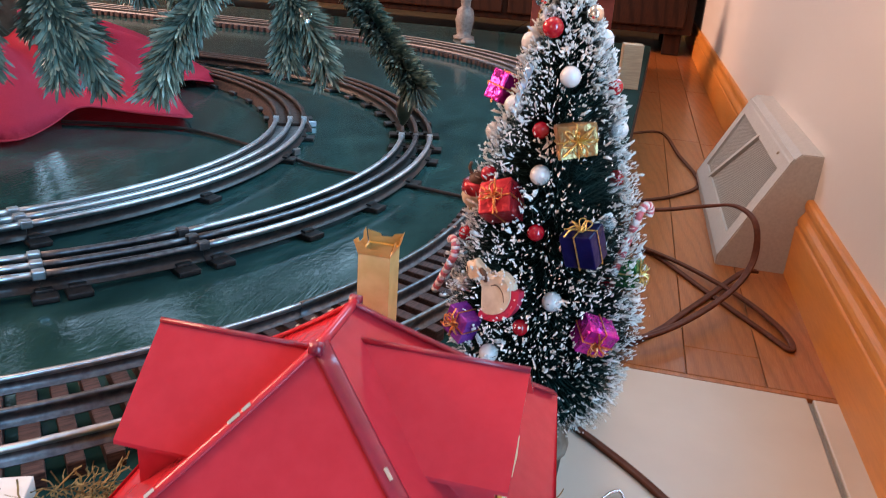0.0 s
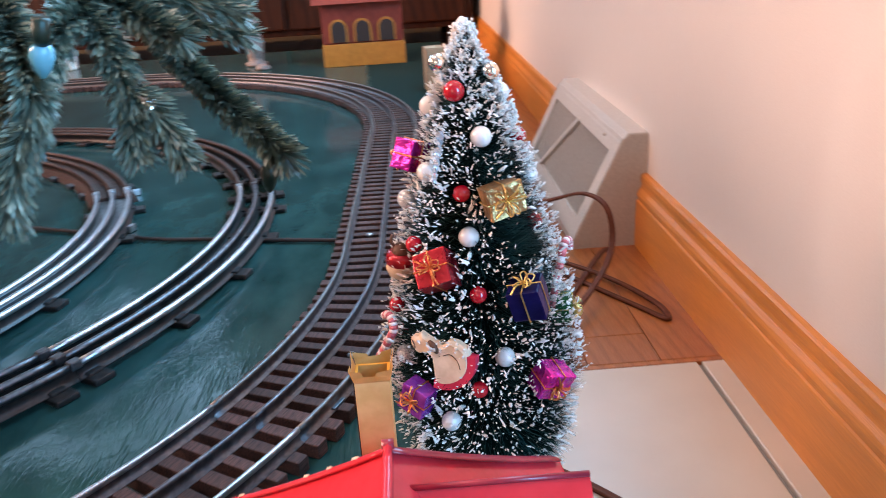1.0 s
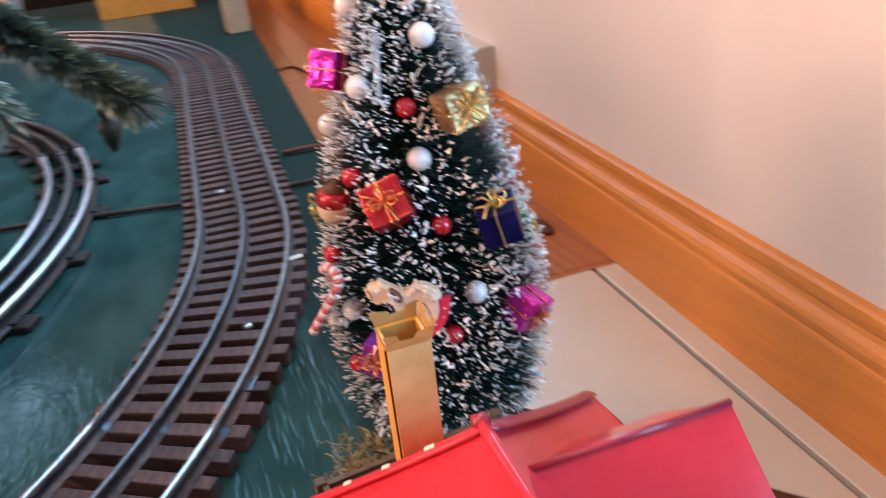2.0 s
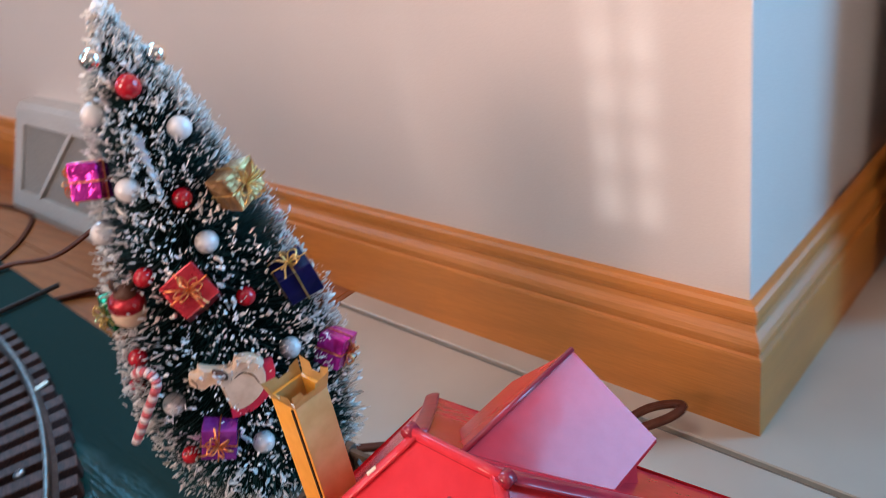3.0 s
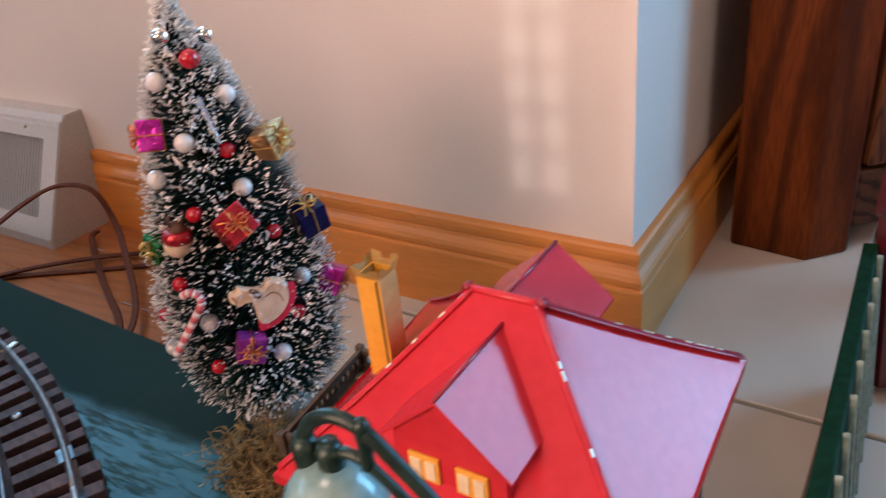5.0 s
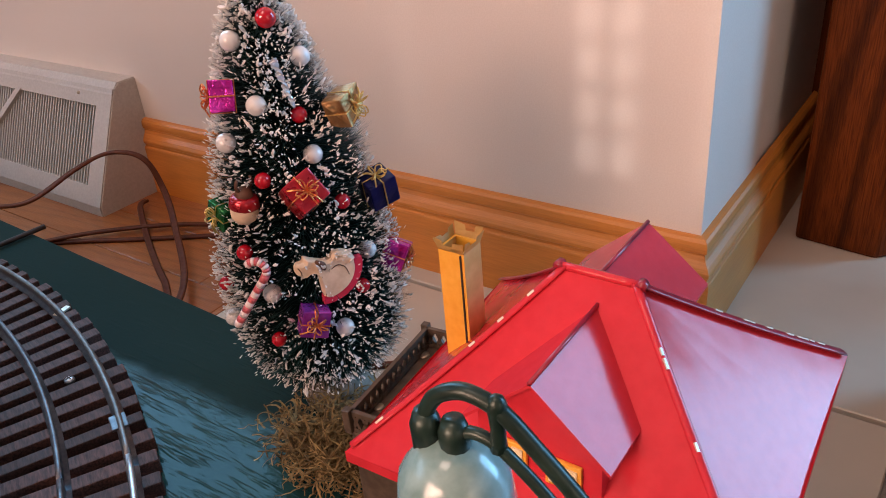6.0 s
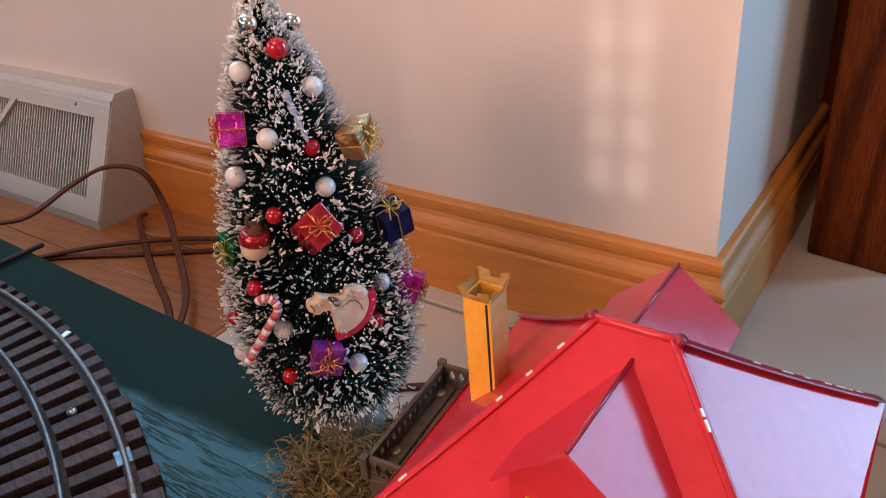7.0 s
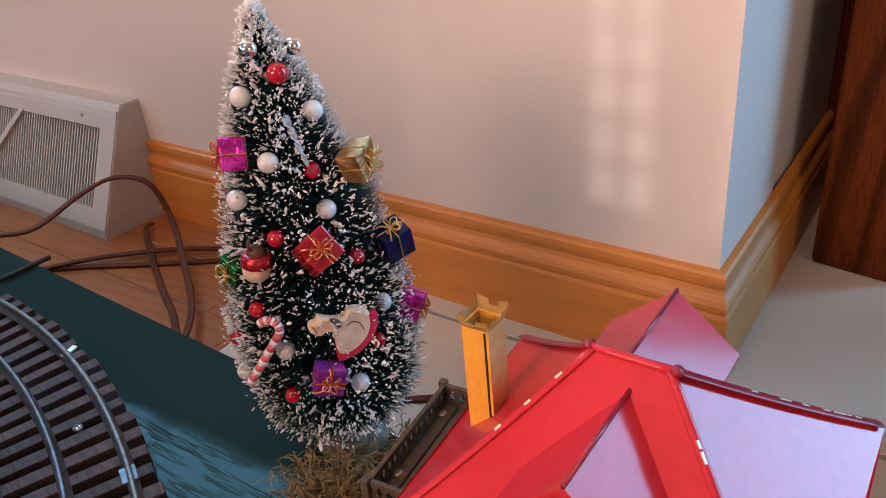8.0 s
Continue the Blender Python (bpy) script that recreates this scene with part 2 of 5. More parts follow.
    station_yellow=mat("station_yellow", (0.38, 0.140, 0.016), (0.44, 0.170, 0.022), rough=0.5, scale=120, big=30),
    station_red=mat("station_red", (0.17, 0.020, 0.010), (0.21, 0.028, 0.014), rough=0.5, scale=120, big=30),
    dull_plaster=mat("dull_plaster", (0.15, 0.115, 0.10), (0.23, 0.185, 0.16), rough=0.6, scale=150, bump=0.001),
    plaster=mat("white_plaster", (0.66, 0.62, 0.58), (0.74, 0.70, 0.66), rough=0.6, scale=150, bump=0.001),
    bulb=mat("pale_blue_bulb", (0.10, 0.42, 0.55), (0.16, 0.52, 0.64), rough=0.2, scale=100, coat=0.6),
    # unseen walls and ceiling, toned down to cut bounced light
    room_wall=mat("room_wall_paint", (0.30, 0.25, 0.21), (0.34, 0.28, 0.24), rough=0.7, scale=600, big=4, stain=0.08, bump=0.0001),
    ceiling=mat("ceiling_paint", (0.42, 0.39, 0.36), rough=0.8, scale=500, bump=0.0003),
)
for key, ior in (("dark", 1.20), ("dark_h", 1.24), ("dark_panel", 1.24), ("plank", 1.28), ("sideboard", 1.28)):
    M[key].node_tree.nodes["Principled BSDF"].inputs["IOR"].default_value = ior

for key in ("base", "base_x"):
    M[key].node_tree.nodes["Principled BSDF"].inputs["Coat Roughness"].default_value = 0.42


def darker_east_side(m):
    """Sets the colour darker and duller along the board's east side, past a ragged edge."""
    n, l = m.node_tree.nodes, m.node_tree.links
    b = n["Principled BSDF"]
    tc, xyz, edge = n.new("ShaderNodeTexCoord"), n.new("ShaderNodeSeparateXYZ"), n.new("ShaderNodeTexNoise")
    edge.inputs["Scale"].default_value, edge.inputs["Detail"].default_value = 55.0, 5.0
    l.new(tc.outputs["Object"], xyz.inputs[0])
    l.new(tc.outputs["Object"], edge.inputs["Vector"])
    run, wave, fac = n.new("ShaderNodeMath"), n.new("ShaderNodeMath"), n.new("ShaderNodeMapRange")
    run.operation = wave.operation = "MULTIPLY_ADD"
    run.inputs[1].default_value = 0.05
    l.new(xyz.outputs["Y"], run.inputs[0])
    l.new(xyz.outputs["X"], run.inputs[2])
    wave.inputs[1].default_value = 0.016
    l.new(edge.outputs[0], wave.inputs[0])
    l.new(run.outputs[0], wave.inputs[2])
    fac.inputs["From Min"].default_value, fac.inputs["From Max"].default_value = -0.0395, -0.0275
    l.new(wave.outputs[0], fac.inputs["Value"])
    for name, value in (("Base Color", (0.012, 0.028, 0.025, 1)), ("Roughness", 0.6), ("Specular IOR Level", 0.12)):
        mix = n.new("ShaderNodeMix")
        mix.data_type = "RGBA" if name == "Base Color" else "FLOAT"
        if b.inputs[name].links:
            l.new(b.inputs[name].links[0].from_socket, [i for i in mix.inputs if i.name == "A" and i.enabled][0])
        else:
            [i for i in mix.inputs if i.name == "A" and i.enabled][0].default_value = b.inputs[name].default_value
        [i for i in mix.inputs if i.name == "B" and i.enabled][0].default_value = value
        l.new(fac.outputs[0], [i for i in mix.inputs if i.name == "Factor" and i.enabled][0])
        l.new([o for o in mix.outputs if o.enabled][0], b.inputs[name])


darker_east_side(M["board"])


def brush_strokes(m):
    """Crossing strokes of a stiff brush left standing in the paint."""
    n, l = m.node_tree.nodes, m.node_tree.links
    b = n["Principled BSDF"]
    under = b.inputs["Normal"].links[0].from_socket
    tc, height = n.new("ShaderNodeTexCoord"), None
    for turn in (25, 118, 71):
        mp, streak, cut = n.new("ShaderNodeMapping"), n.new("ShaderNodeTexNoise"), n.new("ShaderNodeMapRange")
        mp.inputs["Rotation"].default_value[2], mp.inputs["Scale"].default_value = radians(turn), (1.0, 0.13, 1.0)
        mp.inputs["Location"].default_value[0] = 0.31 * turn
        streak.inputs["Scale"].default_value, streak.inputs["Detail"].default_value, streak.inputs["Distortion"].default_value = 190.0, 2.0, 0.08
        cut.inputs["From Min"].default_value, cut.inputs["From Max"].default_value = 0.57, 0.74
        l.new(tc.outputs["Object"], mp.inputs[0])
        l.new(mp.outputs[0], streak.inputs["Vector"])
        l.new(streak.outputs[0], cut.inputs["Value"])
        if height:
            both = n.new("ShaderNodeMath")
            both.operation = "MAXIMUM"
            l.new(height, both.inputs[0])
            l.new(cut.outputs[0], both.inputs[1])
            height = both.outputs[0]
        else:
            height = cut.outputs[0]
    bump = n.new("ShaderNodeBump")
    far, worn, deep = n.new("ShaderNodeVectorMath"), n.new("ShaderNodeMapRange"), n.new("ShaderNodeMath")
    far.operation, deep.operation = "DISTANCE", "MULTIPLY"
    far.inputs[1].default_value = (-0.085, 0.400, 0.0)
    l.new(tc.outputs["Object"], far.inputs[0])
    l.new(far.outputs["Value"], worn.inputs["Value"])
    for key, value in (("From Min", 0.09), ("From Max", 0.17), ("To Min", 1.0), ("To Max", 0.10)):
        worn.inputs[key].default_value = value
    l.new(height, deep.inputs[0])
    l.new(worn.outputs[0], deep.inputs[1])
    bump.inputs["Strength"].default_value, bump.inputs["Distance"].default_value = 1.0, 0.00036
    l.new(deep.outputs[0], bump.inputs["Height"])
    l.new(under, bump.inputs["Normal"])
    l.new(bump.outputs[0], b.inputs["Normal"])


brush_strokes(M["board"])

# ---- building helpers ----


def thing(name, loc=(0, 0, 0), turn=0.0, label="", category="", group="", kind=""):
    ob = new(name)
    ob.matrix_world = pose(*loc, 0, 0, turn)
    ob.empty_display_size = 0.02
    return tagged(ob, label, category, group, kind)


def mesh_of(name, bm, materials):
    me = bpy.data.meshes.new(name)
    bm.to_mesh(me)
    bm.free()
    for m in materials if isinstance(materials, (list, tuple)) else [materials]:
        me.materials.append(m)
    return me


def part(name, bm, material, parent=None, label="", smooth=False):
    if smooth:
        for f in bm.faces:
            f.smooth = True
    ob = new(name, mesh_of(name, bm, material))
    ob.parent = parent
    return tagged(ob, label)


def solid(name, bm, material, label="", category="", group="", kind="", smooth=False):
    return tagged(part(name, bm, material, None, "", smooth), label, category, group, kind)


def put(bm, verts, faces, mi=0, m=None):
    vs = [bm.verts.new((m @ Vector(v)) if m else v) for v in verts]
    out = []
    for f in faces:
        face = bm.faces.new([vs[i] for i in f])
        face.material_index = mi
        out.append(face)
    return vs, out


def box(bm, lo, hi, bevel=0.0, mi=0, m=None):
    (a, b, c), (d, e, f) = lo, hi
    vs, fs = put(bm, [(a, b, c), (d, b, c), (d, e, c), (a, e, c), (a, b, f), (d, b, f), (d, e, f), (a, e, f)],
                 [(3, 2, 1, 0), (4, 5, 6, 7), (0, 1, 5, 4), (1, 2, 6, 5), (2, 3, 7, 6), (3, 0, 4, 7)], mi, m)
    if bevel:
        edges = {ed for f_ in fs for ed in f_.edges}
        bmesh.ops.bevel(bm, geom=list(edges), offset=bevel, segments=2, affect="EDGES", profile=0.6)
    return bm


def prism(bm, poly, axis, lo, hi, mi=0):
    """A polygon, given in the two other axes in xyz order, drawn out along an axis."""
    def at(p, v):
        q = list(p)
        q.insert("xyz".index(axis), v)
        return q
    n = len(poly)
    vs = [bm.verts.new(at(p, lo)) for p in poly] + [bm.verts.new(at(p, hi)) for p in poly]
    fs = [bm.faces.new(vs[:n]), bm.faces.new(vs[n:])]
    fs += [bm.faces.new((vs[i], vs[(i + 1) % n], vs[n + (i + 1) % n], vs[n + i])) for i in range(n)]
    for f in fs:
        f.material_index = mi
    bmesh.ops.recalc_face_normals(bm, faces=fs)
    return bm


def sweep(bm, path, profile, up=(0, 0, 1), closed=False, cap=True, mi=0, scale=None, spin=0.0):
    """Draws a closed profile of (sideways, up) along a path."""
    path = [Vector(p) for p in path]
    n, k = len(path), len(profile)
    rings, up = [], Vector(up)
    for i, p in enumerate(path):
        a = path[(i - 1) % n] if closed or i else p
        b = path[(i + 1) % n] if closed or i < n - 1 else p
        way = (b - a).normalized()
        side = way.cross(up)
        if side.length < 1e-4:
            side = way.cross(Vector((0.3, 1, 0)))
        side.normalize()
        top = side.cross(way).normalized()
        f = scale[i] if scale else 1.0
        c, s = math.cos(spin * i), math.sin(spin * i)
        rings.append([bm.verts.new(p + side * (c * u - s * v) * f + top * (s * u + c * v) * f) for u, v in profile])
    for i in range(n if closed else n - 1):
        r, q = rings[i], rings[(i + 1) % n]
        for j in range(k):
            bm.faces.new((r[j], r[(j + 1) % k], q[(j + 1) % k], q[j])).material_index = mi
    if cap and not closed:
        bm.faces.new(rings[0][::-1]).material_index = mi
        bm.faces.new(rings[-1]).material_index = mi
    return bm


def ring_profile(r, k=8, squash=1.0):
    return [(r * math.cos(2 * math.pi * i / k), squash * r * math.sin(2 * math.pi * i / k)) for i in range(k)]


def lathe(bm, profile, k=20, centre=(0, 0), mi=0, wobble=0.0):
    """A turned shape from (radius, height)."""
    rings = []
    for r, z in profile:
        rings.append([bm.verts.new((centre[0] + (r + wobble * noise.noise((3 * math.cos(a), 3 * math.sin(a), 40 * z))) * math.cos(a),
                                    centre[1] + r * math.sin(a), z)) for a in (2 * math.pi * i / k for i in range(k))])
    for a, b in zip(rings, rings[1:]):
        for i in range(k):
            bm.faces.new((a[i], a[(i + 1) % k], b[(i + 1) % k], b[i])).material_index = mi
    bm.faces.new(rings[0][::-1]).material_index = mi
    bm.faces.new(rings[-1]).material_index = mi
    return bm


def smooth_path(points, steps=8, closed=False):
    """A smooth line through points (Catmull-Rom)."""
    p = [Vector(q) for q in points]
    n, out = len(p), []
    for i in range(n if closed else n - 1):
        if closed:
            a, b, c, d = p[i - 1], p[i], p[(i + 1) % n], p[(i + 2) % n]
        else:
            a, b, c, d = p[max(i - 1, 0)], p[i], p[i + 1], p[min(i + 2, n - 1)]
        for k in range(steps):
            t = k / steps
            out.append(0.5 * ((2 * b) + (c - a) * t + (2 * a - 5 * b + 4 * c - d) * t * t + (3 * b - a - 3 * c + d) * t ** 3))
    if not closed:
        out.append(p[-1])
    return out


def ball(bm, centre, r, sub=2, mi=0, m=None):
    res = bmesh.ops.create_icosphere(bm, subdivisions=sub, radius=r, matrix=(m or Matrix()) @ Matrix.Translation(centre))
    for v in res["verts"]:
        for f in v.link_faces:
            f.material_index = mi
    return bm


FLOOR, TOP = -0.060, 0.0
EAST, CORNER = 0.1900, 0.2475

# ---- the room ----
bm = bmesh.new()
box(bm, (-3.3, -2.6, FLOOR - 0.12), (1.7, 3.3, FLOOR - 0.004))
floor = solid("floor", bm, M["grout"], "pale ceramic tile floor meeting an oak plank floor", "floor", kind="structure")

bm = bmesh.new()
for y0, y1, z0, z1 in ((CORNER, 0.70, FLOOR - 0.004, 2.34), (1.50, 3.2, FLOOR - 0.004, 2.34), (0.70, 1.50, FLOOR - 0.004, 0.372), (0.70, 1.50, 1.58, 2.34)):
    box(bm, (EAST, y0, z0), (EAST + 0.12, y1, z1))
solid("wall_east", bm, M["wall"], "warm off-white painted wall with satin sheen", "wall", kind="structure")
bm = bmesh.new()
box(bm, (EAST + 0.12, CORNER + 0.002, FLOOR - 0.004), (1.7, CORNER + 0.12, 2.34))
solid("wall_return", bm, M["wall"], "off-white painted wall lit by daylight", "wall", kind="structure")


def pierced_wall(name, axis, at, thick, lo, hi, hole):
    """A wall square to x or y with one window hole (from, to, sill, head)."""
    a, b, c, d = hole
    bm = bmesh.new()
    for u0, u1, z0, z1 in ((lo, a, FLOOR - 0.004, 2.34), (b, hi, FLOOR - 0.004, 2.34), (a, b, FLOOR - 0.004, c), (a, b, d, 2.34)):
        if axis == "y":
            box(bm, (u0, at, z0), (u1, at + thick, z1))
        else:
            box(bm, (at, u0, z0), (at + thick, u1, z1))
    return solid(name, bm, M["room_wall"], "tan painted wall with a window", "wall", kind="structure")


pierced_wall("wall_south", "y", -2.6, 0.1, -3.3, 1.7, (-1.62, -0.28, 0.48, 1.82))
pierced_wall("wall_far_east", "x", 1.6, 0.1, -2.5, CORNER, (-1.95, -0.70, 0.0, 1.90))
pierced_wall("wall_north", "y", 3.2, 0.1, -3.3, EAST + 0.12, (-2.80, -0.90, 0.60, 2.05))


def pane_mask():
    """An unseen tall mask of small panes, added high in the west wall to shape the sun."""
    back = (EAST + 3.25) / SUN_WAY.x
    cy, cz = 0.3145 - SUN_WAY.y * back, 0.112 - SUN_WAY.z * back
    ys = [cy - 0.0215, cy - 0.0040, cy + 0.0025, cy + 0.0200]
    zs = [cz - 0.062 + 0.0290 * k for k in range(6)]
    bm = bmesh.new()
    x0, x1 = -3.252, -3.250
    first, end = cy - 0.10, cy + 0.30
    box(bm, (-3.3, -2.5, FLOOR - 0.004), (-3.2, first, 2.34))
    box(bm, (-3.3, end, FLOOR - 0.004), (-3.2, 3.2, 2.34))
    box(bm, (-3.3, first, FLOOR - 0.004), (-3.2, end, zs[0] - 0.03))
    box(bm, (-3.3, first, zs[5] + 0.03), (-3.2, end, 2.34))
    solid("wall_west", bm, M["room_wall"], "tan painted wall with an opening for the pane mask", "wall", kind="structure")
    bm = bmesh.new()
    near = (cy - 0.0670, cy - 0.0625)
    box(bm, (x0, first - 0.001, zs[0] - 0.031), (x1, near[0], zs[5] + 0.031))
    box(bm, (x0, near[1], zs[0] - 0.031), (x1, ys[0], zs[5] + 0.031))
    box(bm, (x0, ys[1], zs[0] - 0.031), (x1, ys[2], zs[5] + 0.031))
    # narrow slits beside the panes for faint sun patches, and blind frame between them
    slits = [(cy + 0.1480, cy + 0.1502), (cy + 0.1550, cy + 0.1572), (cy + 0.1630, cy + 0.1650)]
    edge = ys[3]
    for a, b in slits + [(end + 0.001, end + 0.001)]:
        box(bm, (x0, edge, zs[0] - 0.031), (x1, a, zs[5] + 0.031))
        edge = b
    for a, b in [near, (ys[0], ys[1]), (ys[2], ys[3])] + slits:
        box(bm, (x0, a, zs[0] - 0.031), (x1, b, zs[0]))
        for k in range(1, 5):
            box(bm, (x0, a, zs[k] - 0.0026), (x1, b, zs[k] + 0.0026))
        box(bm, (x0, a, zs[5]), (x1, b, zs[5] + 0.031))
    solid("window_1", bm, M["rail_dark"], "unseen pane mask added to shape the sun patches", "window", kind="structure")


pane_mask()
bm = bmesh.new()
box(bm, (-3.3, -2.6, 2.34), (1.7, 3.3, 2.42))
solid("ceiling", bm, M["ceiling"], "plain grey painted ceiling", "ceiling", kind="structure")

# moulded baseboard: profile of (out from the wall, height over the floor)
BASE = [(0, 0), (0.0105, 0), (0.0105, 0.049), (0.0100, 0.0505), (0.0086, 0.0513), (0.0086, 0.0535), (0.0098, 0.0545), (0.0098, 0.0572), (0.0085, 0.0605), (0.0060, 0.0640),
        (0.0050, 0.0672), (0.0050, 0.0684), (0.0062, 0.0695), (0.0065, 0.0730), (0.0060, 0.0765), (0.0045, 0.0785), (0.002, 0.0790), (0, 0.0790)]


def mitred(name, start, end, out, m, label):
    """A length of baseboard; start and end are functions of how far out a point stands."""
    bm = bmesh.new()
    a = [bm.verts.new((*start(u), FLOOR + z)) for u, z in BASE]
    b = [bm.verts.new((*end(u), FLOOR + z)) for u, z in BASE]
    n = len(BASE)
    for i in range(n):
        bm.faces.new((a[i], a[(i + 1) % n], b[(i + 1) % n], b[i]))
    bm.faces.new(a)
    bm.faces.new(b)
    bmesh.ops.recalc_face_normals(bm, faces=bm.faces)
    return solid(name, bm, m, label, "baseboard", kind="structure")


mitred("baseboard", lambda u: (EAST - u, CORNER - u), lambda u: (EAST - u, 0.815), "x", M["base"], "honey-stained oak baseboard with a moulded top edge")
mitred("baseboard", lambda u: (EAST - u, 1.140), lambda u: (EAST - u, 3.19), "x", M["base"], "honey-stained oak baseboard with a moulded top edge")
mitred("baseboard", lambda u: (EAST - u, CORNER - u), lambda u: (1.59, CORNER - u), "y", M["base_x"], "honey-stained oak baseboard with a moulded top edge")

# ---- baseboard heating register ----


def register():
    t = thing("floor_register", (0, 0, FLOOR), 0, "white enamelled baseboard heating register with fine slats", "register")
    y0, y1 = 0.815, 1.140
    bm = bmesh.new()
    # sloping front frame in four bars, top, back and ends
    f0, f1 = Vector((EAST - 0.076, 0, 0.010)), Vector((EAST - 0.026, 0, 0.116))
    way = (f1 - f0)
    out = Vector((-way.z, 0, way.x)).normalized()

    def on(s, y, d):
        q = f0 + way * s + out * d
        return (q.x, y, q.z)

    def bar(s0, s1, ya, yb, d0=-0.004, d1=0.0):
        put(bm, [on(s0, ya, d0), on(s0, yb, d0), on(s1, yb, d0), on(s1, ya, d0), on(s0, ya, d1), on(s0, yb, d1), on(s1, yb, d1), on(s1, ya, d1)],
            [(0, 1, 2, 3), (7, 6, 5, 4), (0, 4, 5, 1), (1, 5, 6, 2), (2, 6, 7, 3), (3, 7, 4, 0)])
    bar(0, 0.16, y0, y1)
    bar(0.84, 1.0, y0, y1)
    bar(0.16, 0.84, y0, y0 + 0.024)
    bar(0.16, 0.84, y1 - 0.024, y1)
    prism(bm, [(EAST, 0.112), (EAST - 0.029, 0.111), (EAST - 0.020, 0.121), (EAST, 0.121)], "y", y0, y1)
    prism(bm, [(EAST, 0), (EAST - 0.076, 0), (EAST - 0.076, 0.0098), (EAST, 0.0098)], "y", y0 + 0.001, y1 - 0.001)
    bmesh.ops.recalc_face_normals(bm, faces=bm.faces)
    part("frame", bm, M["vent"], t)
    for ya, yb in ((y0, y0 + 0.0025), (y1 - 0.0025, y1)):
        bm = bmesh.new()
        prism(bm, [(EAST, 0.0), (EAST - 0.0745, 0.0), (EAST - 0.0745, 0.010), (EAST - 0.0250, 0.1150), (EAST - 0.0190, 0.1200), (EAST, 0.1200)], "y", ya - 0.001 if ya == y0 else ya, yb)
        part("end_panel", bm, M["vent"], t)
    # near-black filler: the shade inside the register put into its colour
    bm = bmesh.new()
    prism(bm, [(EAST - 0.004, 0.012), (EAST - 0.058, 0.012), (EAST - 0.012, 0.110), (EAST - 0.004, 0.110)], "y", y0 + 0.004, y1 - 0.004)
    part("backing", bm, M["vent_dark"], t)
    n = 58
    for i in range(n):
        y = y0 + 0.027 + (y1 - y0 - 0.054) * i / (n - 1)
        bm = bmesh.new()
        put(bm, [on(0.15, y - 0.0008, -0.0065), on(0.15, y - 0.0008, -0.0030), on(0.85, y - 0.0008, -0.0030), on(0.85, y - 0.0008, -0.0065),
                 on(0.15, y + 0.0008, -0.0065), on(0.15, y + 0.0008, -0.0030), on(0.85, y + 0.0008, -0.0030), on(0.85, y + 0.0008, -0.0065)],
            [(0, 1, 2, 3), (7, 6, 5, 4), (0, 4, 5, 1), (1, 5, 6, 2), (2, 6, 7, 3), (3, 7, 4, 0)])
        part("slat", bm, M["vent"], t)
    # slanting divider bar and fixing screw
    bm = bmesh.new()
    put(bm, [on(0.14, 1.055, -0.003), on(0.14, 1.064, -0.003), on(0.86, 0.985, -0.003), on(0.86, 0.976, -0.003), on(0.14, 1.055, 0.001), on(0.14, 1.064, 0.001), on(0.86, 0.985, 0.001), on(0.86, 0.976, 0.001)],
        [(0, 1, 2, 3), (7, 6, 5, 4), (0, 4, 5, 1), (1, 5, 6, 2), (2, 6, 7, 3), (3, 7, 4, 0)])
    part("divider", bm, M["vent"], t)
    bm = bmesh.new()
    ball(bm, on(0.92, 0.87, 0.0), 0.0022, 1)
    part("screw", bm, M["button"], t)


register()

# ---- dark oak cabinet ----


def cabinet():
    t = thing("cabinet", (0, 0, FLOOR), 0, "dark-stained oak cabinet with panelled door and corner post", "cabinet")
    bm = bmesh.new()
    prism(bm, [(0.358, 0.222), (0.349, 0.162), (0.377, 0.134), (0.430, 0.182), (0.415, 0.222)], "z", 0.0, 1.0)
    bmesh.ops.bevel(bm, geom=bm.edges[:], offset=0.003, segments=2, affect="EDGES", profile=0.5)
    part("corner_post", bm, M["dark"], t)
    # the door plane runs off the post at a slant
    d = Vector((0.079, -0.080, 0)).normalized()
    o = Vector((-d.y, d.x, 0)) * -1
    if o.x > 0:
        o = -o
    p0 = Vector((0.380, 0.1375, 0))

    def slab(name, u0, u1, z0, z1, w0, w1, m, bevel=0.002):
        bm = bmesh.new()
        turn = Matrix(((d.x, o.x, 0, p0.x), (d.y, o.y, 0, p0.y), (0, 0, 1, 0), (0, 0, 0, 1)))
        box(bm, (u0, w0, z0), (u1, w1, z1), 0, 0, turn)
        bmesh.ops.recalc_face_normals(bm, faces=bm.faces)
        bmesh.ops.bevel(bm, geom=bm.edges[:], offset=bevel, segments=2, affect="EDGES", profile=0.5)
        return part(name, bm, m, t if name in ("carcass", "door", "bottom_rail") else door)
    slab("carcass", 0.0, 0.62, 0.022, 1.0, -0.30, -0.012, M["dark"])
    slab("bottom_rail", 0.0, 0.62, 0.022, 0.070, -0.011, 0.004, M["dark_h"])
    door = slab("door", 0.004, 0.60, 0.073, 0.96, -0.011, -0.002, M["dark"])
    slab("stile", 0.005, 0.060, 0.074, 0.95, -0.0015, 0.006, M["dark_panel"], 0.0012)
    slab("stile", 0.53, 0.595, 0.074, 0.95, -0.0015, 0.006, M["dark_panel"], 0.0012)
    slab("rail", 0.0602, 0.5298, 0.074, 0.128, -0.0015, 0.0064, M["dark_h"], 0.0012)
    slab("panel", 0.064, 0.525, 0.130, 0.88, -0.0015, 0.002, M["dark"], 0.0015)


cabinet()

# ---- green layout board on the floor ----


def edge_x(y):
    return -0.0210 + 0.0340 * y


